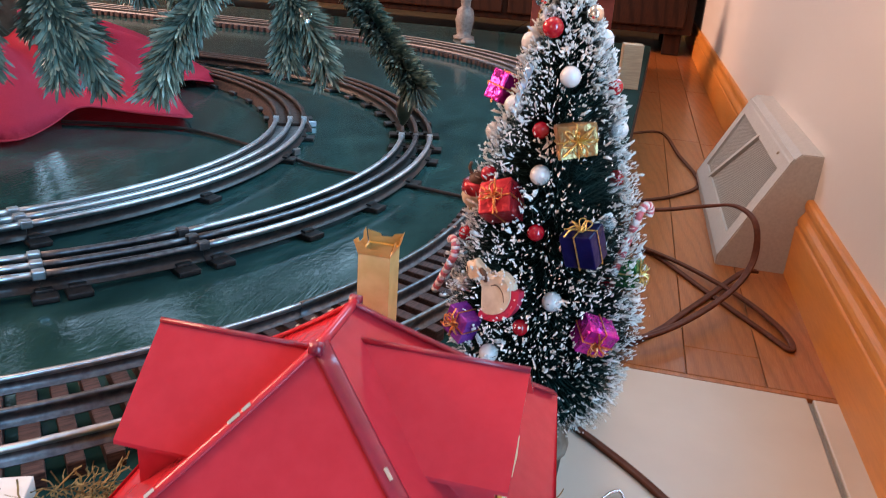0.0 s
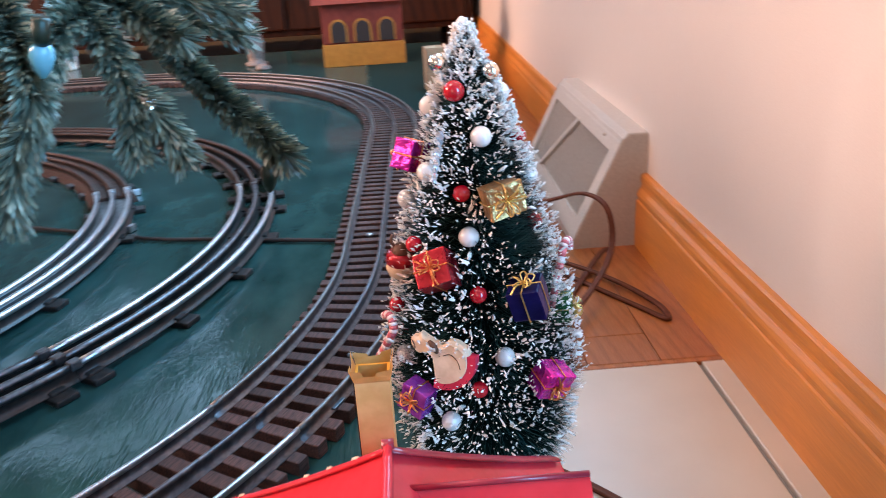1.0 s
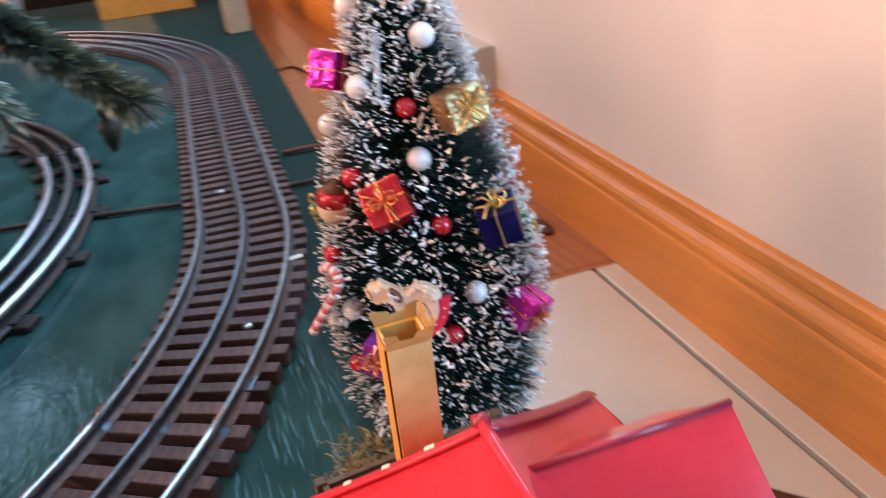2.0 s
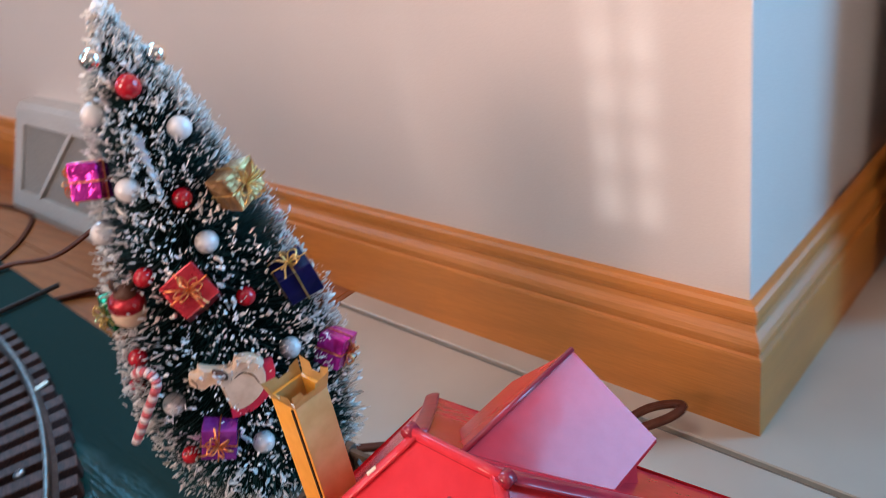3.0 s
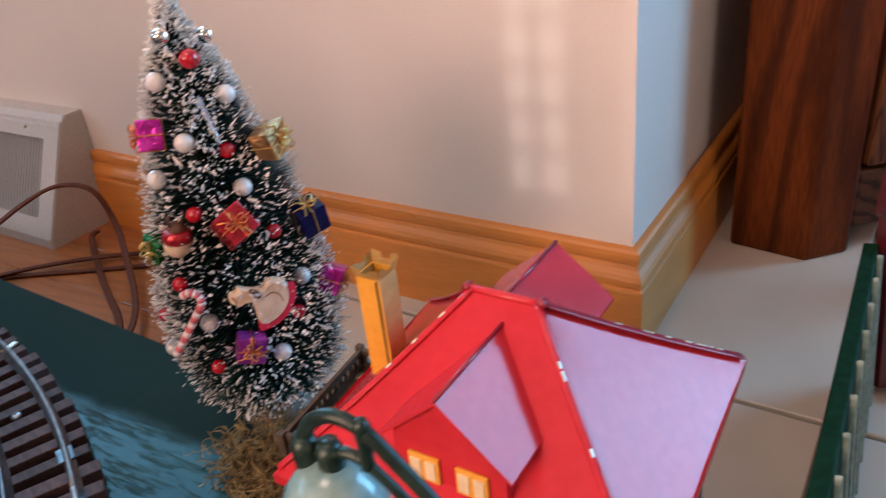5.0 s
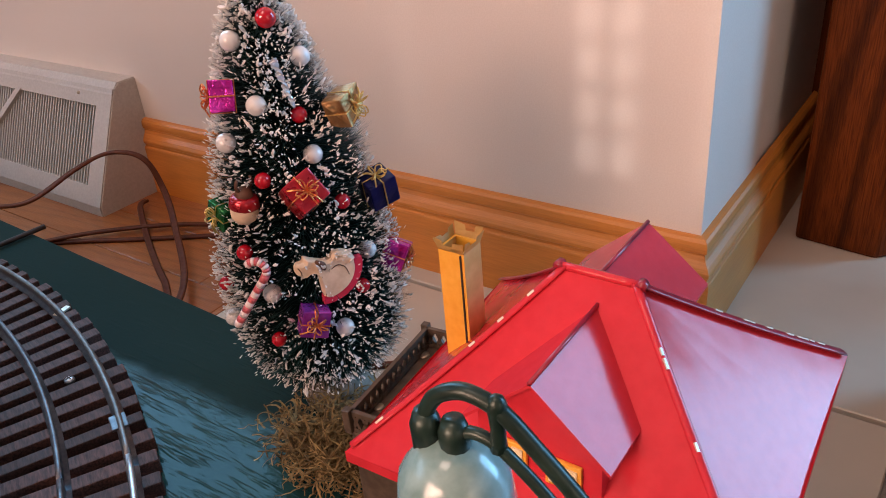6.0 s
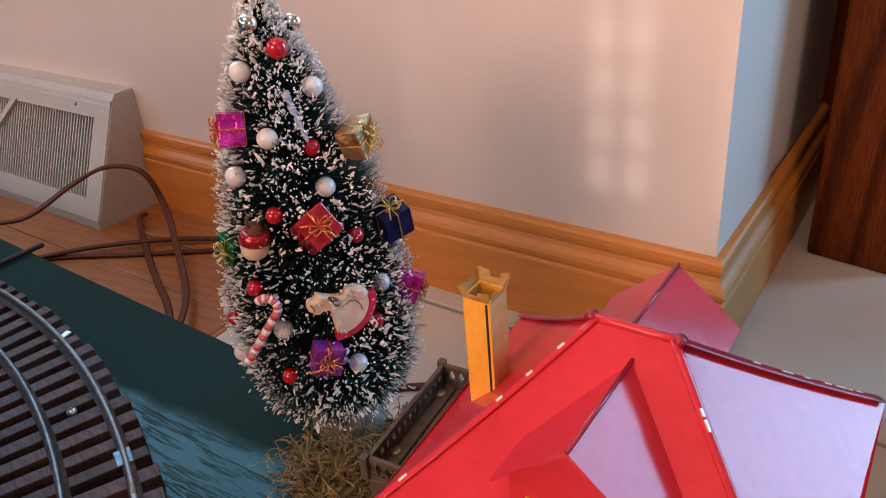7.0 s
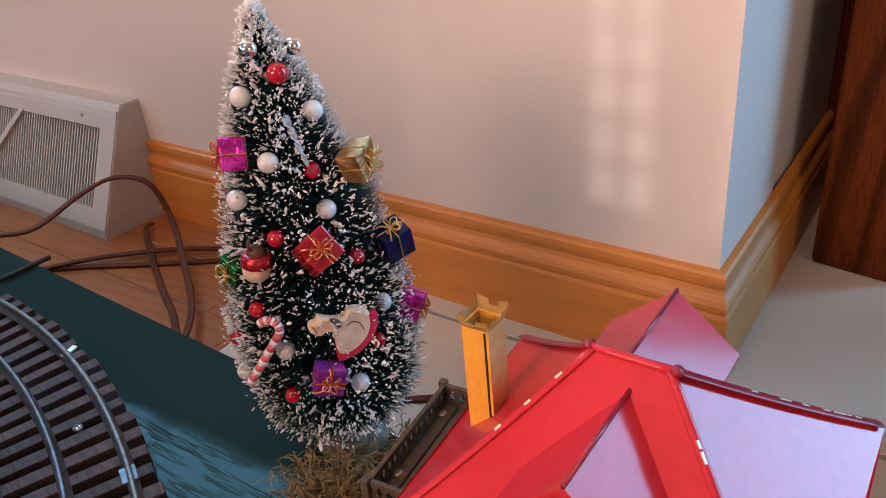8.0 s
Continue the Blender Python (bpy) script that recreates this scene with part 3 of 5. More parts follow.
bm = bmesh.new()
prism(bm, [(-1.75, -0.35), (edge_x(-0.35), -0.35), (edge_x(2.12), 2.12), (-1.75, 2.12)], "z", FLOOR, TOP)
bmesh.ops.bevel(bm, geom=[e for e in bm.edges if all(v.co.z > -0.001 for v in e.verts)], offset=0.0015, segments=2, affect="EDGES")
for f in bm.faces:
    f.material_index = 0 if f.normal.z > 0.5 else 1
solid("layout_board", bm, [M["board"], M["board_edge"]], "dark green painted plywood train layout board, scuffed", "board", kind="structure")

# ---- tracks ----


def arc(cx, cy, r, a0, a1, z, step=2.5):
    n = max(2, int(abs(a1 - a0) / step))
    return [(cx + r * math.cos(radians(a0 + (a1 - a0) * i / n)), cy + r * math.sin(radians(a0 + (a1 - a0) * i / n)), z) for i in range(n + 1)]


def offset_line(line, d):
    out = []
    for i, p in enumerate(line):
        a, b = Vector(line[max(i - 1, 0)]), Vector(line[min(i + 1, len(line) - 1)])
        w = (b - a).normalized()
        out.append(Vector(p) + Vector((w.y, -w.x, 0)) * d)
    return out


def along(line, pitch, start=0.0):
    """Places and headings at even steps along a line."""
    out, left = [], start
    for a, b in zip(line, line[1:]):
        a, b = Vector(a), Vector(b)
        length = (b - a).length
        while left < length:
            out.append((a + (b - a) * (left / length), math.atan2(b.y - a.y, b.x - a.x)))
            left += pitch
        left -= length
    return out


TIN_RAIL = [(-0.0030, 0), (0.0030, 0), (0.0030, 0.0008), (0.0007, 0.0012), (0.0007, 0.0058), (0.0014, 0.0068), (0.0014, 0.0085), (0.0008, 0.0094), (-0.0008, 0.0094), (-0.0014, 0.0085), (-0.0014, 0.0068), (-0.0007, 0.0058), (-0.0007, 0.0012), (-0.0030, 0.0008)]
WIDE = (arc(-0.600, 0.678, 0.518, -128, -1.5, 0, 1.2) + arc(-0.657, 1.134, 0.587, -1.5, 88.5, 0, 1.2))
WIDE += [(WIDE[-1][0] - 0.1 * i, WIDE[-1][1] + 0.0026 * i, 0) for i in range(1, 9)]


BRIGHT_END = 82  # where the brightened rail meets the dulled rail


def wide_track():
    t = thing("train_track", (0, 0, 0), 0, "wide-gauge three-rail toy track on dark brown wooden ties", "track", "tracks on the layout")
    for d in (-0.030, 0, 0.030):
        line = [p + Vector((0, 0, 0.0085)) for p in offset_line(WIDE, d)]
        # dulled past the split; before it a window reflection is put into the colour
        for stretch, m, lab in ((line[:BRIGHT_END + 1], M["rail"], "steel rail brightened for the window reflection"), (line[BRIGHT_END:], M["rail_wide"], "dulled steel rail")):
            bm = bmesh.new()
            sweep(bm, stretch, TIN_RAIL)
            # web and flange take the dark rail metal in place of shade
            for i, f in enumerate(bm.faces):
                f.material_index = 0 if 4 <= i % 14 <= 10 else 1
            part("rail", bm, [m if d else M["rail_dark"], M["rail_dark"]], t, lab if d else "blackened centre rail", True)
    shapes = []
    for k in range(4):
        bm = bmesh.new()
        j = 0.0006 * k
        box(bm, (-0.0046 + j / 2, -0.0425 + j, 0.0), (0.0046 - j / 3, 0.0425 - j / 2, 0.0088), 0.0008)
        shapes.append(mesh_of("tie", bm, M["tie"]))
    for i, (p, a) in enumerate(along(WIDE, 0.0152)):
        ob = new("tie", shapes[(i * 7) % 4])
        ob.parent = t
        ob.matrix_local = Matrix.Translation((p.x, p.y, 0.0002)) @ Matrix.Rotation(a + 0.02 * noise.noise((i, 0.5, 0)), 4, "Z")
    # fixing screws beside the centre rail
    for p in ((-0.098, 0.500), (-0.093, 0.718), (-0.217, 0.345)):
        bm = bmesh.new()
        lathe(bm, [(0.0030, 0.0085), (0.0029, 0.0098), (0.0018, 0.0108), (0.0007, 0.0109)], 12, p)
        screw = part("screw", bm, M["rail"], t, "bright screw head", True)
        bm = bmesh.new()
        for u, v in ((0.0018, 0.0003), (0.0003, 0.0018)):
            box(bm, (p[0] - u, p[1] - v, 0.0104), (p[0] + u, p[1] + v, 0.0111))
        part("slot", bm, M["slot"], screw, "dark cross slot")
    bm = bmesh.new()
    box(bm, (-0.0055, -0.0020, 0.0087), (0.0055, 0.0020, 0.0102), 0.0004, 0, Matrix.Translation((-0.0590, 0.570, 0)) @ Matrix.Rotation(radians(12), 4, "Z"))
    part("tie_plate", bm, M["chip"], t, "bright tin plate beside the rail")
    # rail joiners
    for p, a in along(offset_line(WIDE, 0.029), 0.36, 0.26):
        bm = bmesh.new()
        box(bm, (-0.006, -0.0042, 0.0087), (0.006, 0.0042, 0.0105), 0.0006, 0, Matrix.Translation((p.x, p.y, 0)) @ Matrix.Rotation(a, 4, "Z"))
        part("rail_joiner", bm, M["rail_dark"], t)
    return t


wide_track()


def tube_profile():
    head = [(0.0026 * math.cos(radians(a)), 0.0110 + 0.0026 * math.sin(radians(a))) for a in range(-60, 241, 30)]
    return [(-0.0034, 0.0), (0.0034, 0.0), (0.0034, 0.0008), (0.0009, 0.0014), (0.0009, 0.0085)] + head + [(-0.0009, 0.0085), (-0.0009, 0.0014), (-0.0034, 0.0008)]


def tube_track(cx, cy, r, sections, ties, label):
    """A loop of three tubular rails, in sections of (from, to, side rails, middle rail, bed), angles in degrees."""
    t = thing("train_track", (0, 0, 0), 0, label, "track", "tracks on the layout")
    look_of = {"rail": "bright rail head, web darkened as shade", "rail_dark": "blackened rail", "rusted": "rusted dark rail"}
    for a0, a1, sides, middle, bed in sections:
        line = arc(cx, cy, r, a0, a1, 0)
        for d in (-0.016, 0, 0.016):
            key = sides if d else middle
            bm = bmesh.new()
            sweep(bm, [p + Vector((0, 0, 0.0042)) for p in offset_line(line, d)], tube_profile())
            # web and flange are the same tin, set dark where shade falls
            for i, f in enumerate(bm.faces):
                f.material_index = 0 if 4 <= i % 19 <= 15 else 1
            part("rail", bm, [M[key], M["tin_tie"]], t, look_of[key], True)
        if bed:
            bm = bmesh.new()
            sweep(bm, line, [(-0.026, 0.0004), (0.026, 0.0004), (0.021, 0.0105), (-0.021, 0.0105)] if bed == "rust_bed" else [(-0.0158, 0.0046), (0.0158, 0.0046), (0.0158, 0.0072), (-0.0158, 0.0072)])
            part("roadbed", bm, M[bed], t, "rusty brown pressed-tin roadbed" if bed == "rust_bed" else "dull grey pressed-tin roadbed")
        # crimped joint where two lengths of rail meet
        for d in (-0.016, 0, 0.016):
            p = Vector((cx + (r + d) * math.cos(radians(a1)), cy + (r + d) * math.sin(radians(a1)), 0))
            bm = bmesh.new()
            box(bm, (-0.004, -0.0034, 0.0125), (0.004, 0.0034, 0.0187), 0.001, 0, Matrix.Translation(p) @ Matrix.Rotation(radians(a1 + 90), 4, "Z"))
            part("rail_joint", bm, M[sides if d else middle], t)
    bm = bmesh.new()
    box(bm, (-0.0080, -0.030, 0.0), (0.0080, 0.030, 0.0044), 0.0012)
    for y in (-0.016, 0, 0.016):
        box(bm, (-0.0055, y - 0.0056, 0.0041), (0.0055, y + 0.0056, 0.0064), 0.0008)
    shared = mesh_of("tie", bm, M["tin_tie"])
    for a in ties:
        ob = new("tie", shared)
        ob.parent = t
        ob.matrix_local = Matrix.Translation((cx + r * math.cos(radians(a)), cy + r * math.sin(radians(a)), 0.0003)) @ Matrix.Rotation(radians(a + 90), 4, "Z")
    return t


tube_track(-0.683, 0.774, 0.473, [(-150, -46, "rail", "rail", ""), (-46, -33.5, "rail_dark", "rail_dark", ""), (-33.5, 13, "rail", "rail_dark", ""), (13, 150, "rusted", "rusted", "")],
           [-140, -125, -110, -95, -80, -62] + [-45.8, -43.5, -35.4, -32.3, -22.7, -12.7, -3, 6.5, 12.5] + [13 + 7 * k for k in range(1, 19)], "tubular tinplate toy track, bright in front and blackened behind")
inner = tube_track(-0.759, 0.736, 0.410, [(-150, -35, "rail", "rail", "tin_bed"), (-35, 22, "rail", "rail", "tin_bed"), (22, 150, "rusted", "rusted", "rust_bed")],
                   [-140, -120, -100, -80, -60, -34.3, -14.3, 4.8, 17] + [22 + 8 * k for k in range(1, 15)], "tubular tinplate toy track, inner loop, rusty brown behind")
# loose bright pins at the inner loop's joint
for p, turn in (((-0.365, 0.924), 30), ((-0.332, 0.799), 75)):
    bm = bmesh.new()
    box(bm, (-0.0050, -0.0022, 0.0004), (0.0050, 0.0022, 0.0075), 0.0008, 0, Matrix.Translation((*p, 0)) @ Matrix.Rotation(radians(turn), 4, "Z"))
    part("joint_clip", bm, M["rail"], inner, "bright bent tin clip")

# ---- tin house with red roof ----
HX0, HX1, HY0, HY1 = -0.1185, -0.0065, 0.1365, 0.2705
RX, RY0, RY1, RZ, EZ = -0.0622, 0.1912, 0.2140, 0.1412, 0.0900


def roof_drop(s):
    """Height lost at a share s of the way from ridge to eave: steeper above, flared below."""
    return (RZ - EZ) * (1.10 * s - 0.10 * s * s)


def slope(bm, top, eave, steps=8):
    """One roof face between two ridge points and two eave corners, dished like pressed tin."""
    rows = []
    for i in range(steps + 1):
        s = i / steps
        row = []
        for k in range(7):
            q = k / 6
            a = Vector(top[0]).lerp(Vector(top[1]), q)
            b = Vector(eave[0]).lerp(Vector(eave[1]), q)
            p = a.lerp(b, s)
            p.z = RZ - roof_drop(s) - 0.0012 * math.sin(math.pi * q) * s
            row.append(bm.verts.new(p))
        rows.append(row)
    for r, n in zip(rows, rows[1:]):
        for k in range(6):
            bm.faces.new((r[k], n[k], n[k + 1], r[k + 1]))


def tin_house():
    t = thing("tin_house", (0, 0, 0), 0, "toy tin house with glossy red hipped roof and ochre chimney", "house")
    a, b = (RX, RY1, RZ), (RX, RY0, RZ)
    nw, ne, se, sw = (-0.1210, 0.2630, EZ), (-0.0085, 0.2715, EZ), (0.0040, 0.1388, EZ), (-0.1150, 0.1350, EZ)
    bm = bmesh.new()
    for top, eave in (((a, b), (nw, sw)), ((b, a), (se, ne)), ((b, b), (sw, se)), ((a, a), (ne, nw))):
        slope(bm, top, eave)
    # turned-down eave and soffit
    for p, q in ((nw, sw), (sw, se), (se, ne), (ne, nw)):
        put(bm, [p, q, (q[0], q[1], EZ - 0.004), (p[0], p[1], EZ - 0.004)], [(0, 1, 2, 3)])
    put(bm, [(x, y, EZ - 0.004) for x, y, z in (nw, ne, se, sw)], [(0, 1, 2, 3)])
    bmesh.ops.remove_doubles(bm, verts=bm.verts, dist=0.00005)
    bmesh.ops.recalc_face_normals(bm, faces=bm.faces)
    roof = part("roof", bm, M["red"], t, "glossy red pressed-tin roof")
    # rolled seams on hips and ridge; the east hips get a darker red
    for top, eave in ((a, nw), (a, ne), (b, se), (b, sw)):
        line = []
        for i in range(15):
            s = i / 14 * 0.97
            p = Vector(top).lerp(Vector(eave), s)
            p.z = RZ - roof_drop(s) + 0.0007
            line.append(p)
        bm = bmesh.new()
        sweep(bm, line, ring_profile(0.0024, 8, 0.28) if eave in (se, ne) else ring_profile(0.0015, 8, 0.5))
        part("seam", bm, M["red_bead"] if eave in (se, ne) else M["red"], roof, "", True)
    bm = bmesh.new()
    sweep(bm, [(RX, RY0 - 0.002 + (RY1 - RY0 + 0.004) * i / 4, RZ + 0.0002) for i in range(5)], ring_profile(0.0014, 8))
    part("ridge_cap", bm, M["red"], roof, "", True)
    for y in (RY0 - 0.002, RY1 + 0.002):
        bm = bmesh.new()
        bmesh.ops.create_cone(bm, cap_ends=True, segments=12, radius1=0.0017, radius2=0.0017, depth=0.0030, matrix=Matrix.Translation((RX, y, RZ + 0.0003)) @ Matrix.Rotation(radians(90), 4, "Y"))
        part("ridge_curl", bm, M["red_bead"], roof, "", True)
    # chipped spots along the seams
    rnd = random.Random(4)
    for top, eave, n in ((a, nw, 4), (b, sw, 4), (b, se, 9)):
        for _ in range(n):
            s = rnd.uniform(0.1, 0.9)
            p = Vector(top).lerp(Vector(eave), s)
            p.z = RZ - roof_drop(s) + 0.0017
            w = (Vector(eave) - Vector(top)).normalized()
            bm = bmesh.new()
            sweep(bm, [p - w * 0.0014, p, p + w * rnd.uniform(0.0008, 0.002)], [(-0.0005, 0), (0.0005, 0), (0.0002, 0.0004)])
            part("paint_chip", bm, M["chip"], roof, "bare tin where the paint has worn")
    # dormers to west and east
    for side, name in ((-1, "west"), (1, "east")):
        yc, half, pz, lz = (0.2005, 0.0235, 0.1345, 0.1135) if side < 0 else (0.2065, 0.0225, 0.1355, 0.1165)
        fx = -0.1063 if side < 0 else -0.0175
        bx = RX + side * 0.003
        bm = bmesh.new()
        over = 0.0035
        pk, bk = (fx + side * over, yc, pz), (bx, yc, pz)
        for k in (-1, 1):
            lo, lb = (fx + side * over, yc + k * half, lz), (bx + side * 0.02, yc + k * half, lz)
            put(bm, [pk, bk, lb, lo], [(0, 1, 2, 3)])
            put(bm, [(v[0], v[1], v[2] - 0.0012) for v in (pk, bk, lb, lo)], [(3, 2, 1, 0)])
            put(bm, [pk, lo, (lo[0], lo[1], lo[2] - 0.0012), (pk[0], pk[1], pk[2] - 0.0012)], [(0, 1, 2, 3)])
            put(bm, [lo, lb, (lb[0], lb[1], lb[2] - 0.0012), (lo[0], lo[1], lo[2] - 0.0012)], [(0, 1, 2, 3)])
        bmesh.ops.remove_doubles(bm, verts=bm.verts, dist=0.00005)
        bmesh.ops.recalc_face_normals(bm, faces=bm.faces)
        dormer = part("dormer", bm, M["red"], t, "red gabled tin dormer")
        bm = bmesh.new()
        h2 = half - 0.004
        prism(bm, [(yc - h2, EZ + 0.004), (yc + h2, EZ + 0.004), (yc + h2, lz + 0.002), (yc, pz - 0.002), (yc - h2, lz + 0.002)], "x", fx, bx + side * 0.016)
        part("dormer_wall", bm, M["red"], dormer)
        bm = bmesh.new()
        sweep(bm, [Vector(pk) + Vector((0, 0, 0.0002)), Vector(pk).lerp(Vector(bk), 0.97) + Vector((0, 0, 0.0002))], ring_profile(0.0008, 6))
        part("dormer_ridge", bm, M["red_bead"], dormer, "dark folded ridge", True)
        for k in (-1, 1):
            w = part("window", box(bmesh.new(), (fx + side * 0.0008 - 0.0006, yc + k * 0.0085 - 0.0055, 0.0990), (fx + side * 0.0008 + 0.0006, yc + k * 0.0085 + 0.0055, 0.1090), 0.0003), M["ochre"], dormer, "yellow framed window")
            w.parent = dormer
            for j in (-1, 1):
                bm = bmesh.new()
                box(bm, (fx + side * 0.0016 - 0.0003, yc + k * 0.0085 + j * 0.0026 - 0.0018, 0.1005), (fx + side * 0.0016 + 0.0003, yc + k * 0.0085 + j * 0.0026 + 0.0018, 0.1075))
                part("pane", bm, M["cream"], dormer)
    # walls with windows
    wx0, wx1, wy0, wy1 = HX0 + 0.010, HX1 - 0.010, HY0 + 0.010, HY1 - 0.018
    bm = bmesh.new()
    box(bm, (wx0, wy0, 0.0), (wx1, wy1, EZ - 0.0045), 0.0008)
    walls = part("walls", bm, M["ochre"], t, "ochre enamelled tin walls")
    bm = bmesh.new()
    box(bm, (wx0 - 0.004, wy0 - 0.004, 0.0), (wx1 + 0.004, wy1 + 0.004, 0.012), 0.0008)
    part("plinth", bm, M["cream"], t, "cream painted base")
    for k in range(3):
        for face in range(4):
            if face < 2:
                u = wy0 + 0.022 + k * 0.034
                x = wx0 - 0.0004 if face == 0 else wx1 + 0.0004
                fr = ((x - 0.0009, u - 0.010, 0.034), (x + 0.0009, u + 0.010, 0.068))
                pn = ((x - 0.0013, u - 0.008, 0.036), (x + 0.0013, u + 0.008, 0.066))
            else:
                u = wx0 + 0.018 + k * 0.030
                y = wy0 - 0.0004 if face == 2 else wy1 + 0.0004
                fr = ((u - 0.009, y - 0.0009, 0.034), (u + 0.009, y + 0.0009, 0.068))
                pn = ((u - 0.007, y - 0.0013, 0.036), (u + 0.007, y + 0.0013, 0.066))
            w = part("window", box(bmesh.new(), *fr, 0.0003), M["cream"], walls, "cream window surround")
            part("pane", box(bmesh.new(), *pn), M["slot"], walls)
    # chimney: folded tin, open at the top, with four flared tabs
    c = Vector((-0.0668, 0.2503, 0))
    s, z0, z1 = 0.0050, 0.090, 0.1425
    bm = bmesh.new()
    rings = [[bm.verts.new((c.x + i * (s - g), c.y + j * (s - g), z)) for i, j in ((-1, -1), (1, -1), (1, 1), (-1, 1))] for g, z in ((0, z0), (0, z1), (0.0008, z1), (0.0008, z0 + 0.004))]
    for a, b in zip(rings, rings[1:]):
        for i in range(4):
            bm.faces.new((a[i], a[(i + 1) % 4], b[(i + 1) % 4], b[i]))
    bm.faces.new(rings[0][::-1])
    bm.faces.new(rings[3])
    bmesh.ops.recalc_face_normals(bm, faces=bm.faces)
    # south and east faces get the paler tan, the others ochre
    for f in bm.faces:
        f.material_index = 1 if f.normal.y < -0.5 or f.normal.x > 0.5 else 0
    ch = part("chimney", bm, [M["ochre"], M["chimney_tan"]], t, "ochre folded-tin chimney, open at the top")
    for k in range(4):
        m = Matrix.Translation(c) @ Matrix.Rotation(radians(90 * k), 4, "Z")
        bm = bmesh.new()
        e = (0.0006, 0.0012, 0.0, 0.0008)[k]
        put(bm, [m @ Vector(v) for v in ((-s, -s, z1 - 0.0005), (s, -s, z1 - 0.0005), (s + 0.0002, -s - 0.0005, z1 + 0.0010), (s + 0.0009, -s - 0.0013, z1 + 0.0034 + e), (s * 0.30, -s - 0.0011, z1 + 0.0027 + e),
                                         (s * 0.22, -s - 0.0009, z1 + 0.0019), (-s * 0.45, -s - 0.0009, z1 + 0.0021), (-s * 0.55, -s - 0.0011, z1 + 0.0030 + e), (-s - 0.0008, -s - 0.0013, z1 + 0.0036 + e), (-s - 0.0002, -s - 0.0005, z1 + 0.0010))],
            [tuple(range(10))])
        bmesh.ops.solidify(bm, geom=bm.faces[:], thickness=0.0006)
        part("flared_tab", bm, M["chimney_tan"], ch, "worn tan tab")
    bm = bmesh.new()
    box(bm, (c.x - s - 0.0004, c.y - s + 0.0010, z0), (c.x - s + 0.0002, c.y - s + 0.0016, z1 - 0.001))
    part("fold_gap", bm, M["slot"], ch)
    return t


tin_house()

# ---- brown tin deck beside the house ----


def tin_deck():
    t = thing("tin_deck", (-0.0560, 0.2725, 0), 6.0, "brown tin deck with pierced low railing and rivets", "deck")
    x0, x1, y0, y1, z = -0.0305, 0.0305, -0.030, 0.0245, 0.0590
    bm = bmesh.new()
    box(bm, (x0, y0, 0.0), (x1, y1, z), 0.001)
    part("body", bm, M["brown"], t)
    for y in (-0.004, 0.0165):
        bm = bmesh.new()
        box(bm, (x0 + 0.003, y, z), (x1 - 0.003, y + 0.0008, z + 0.0007))
        part("pressed_line", bm, M["slot"], t)
    for x in (x0 + 0.016, x1 - 0.008):
        bm = bmesh.new()
        lathe(bm, [(0.0023, z), (0.0022, z + 0.0006), (0.0009, z + 0.0008)], 14, (x, 0.0216))
        part("rivet", bm, M["button"], t, "dull tin rivet", True)

    def railing(p, q):
        p, q = Vector(p), Vector(q)
        n = max(3, int((q - p).length / 0.0042))
        w = (q - p).normalized()
        for h in (0.0012, 0.0092):
            bm = bmesh.new()
            sweep(bm, [p + Vector((0, 0, z + h)), q + Vector((0, 0, z + h))], [(-0.0009, -0.0010), (0.0009, -0.0010), (0.0009, 0.0010), (-0.0009, 0.0010)])
            part("rail", bm, M["brown"], t)
        for i in range(n):
            a = p + (q - p) * ((i + 0.15) / n)
            b = p + (q - p) * ((i + 0.85) / n)
            bm = bmesh.new()
            for u, v in ((a, b), (b, a)):
                sweep(bm, [u + Vector((0, 0, z + 0.0020)), v + Vector((0, 0, z + 0.0090))], [(-0.0007, -0.0007), (0.0007, -0.0007), (0.0007, 0.0007), (-0.0007, 0.0007)], up=(-w.y, w.x, 0))
            part("lattice", bm, M["brown"], t)
    railing((x0 + 0.001, y1 - 0.001, 0), (x1 - 0.001, y1 - 0.001, 0))
    railing((x1 - 0.001, y1 - 0.001, 0), (x1 - 0.001, y0 + 0.001, 0))
    railing((x0 + 0.001, y0 + 0.001, 0), (x0 + 0.001, y1 - 0.001, 0))
    for x, y in ((x0, y1), (x1, y1)):
        bm = bmesh.new()
        box(bm, (x - 0.0017, y - 0.0017, z), (x + 0.0017, y + 0.0017, z + 0.0112), 0.0005)
        part("corner_post", bm, M["brown"], t)


tin_deck()

# ---- bottle-brush tree ----
AXIS = Vector((-0.0222, 0.3690, 0))
SHAPE = [(0.024, 0.016), (0.031, 0.034), (0.042, 0.0425), (0.055, 0.0462), (0.070, 0.0464), (0.090, 0.0438), (0.110, 0.0400), (0.130, 0.0358), (0.150, 0.0305), (0.170, 0.0250), (0.190, 0.0185), (0.204, 0.0120), (0.2155, 0.0062), (0.2245, 0.0024)]


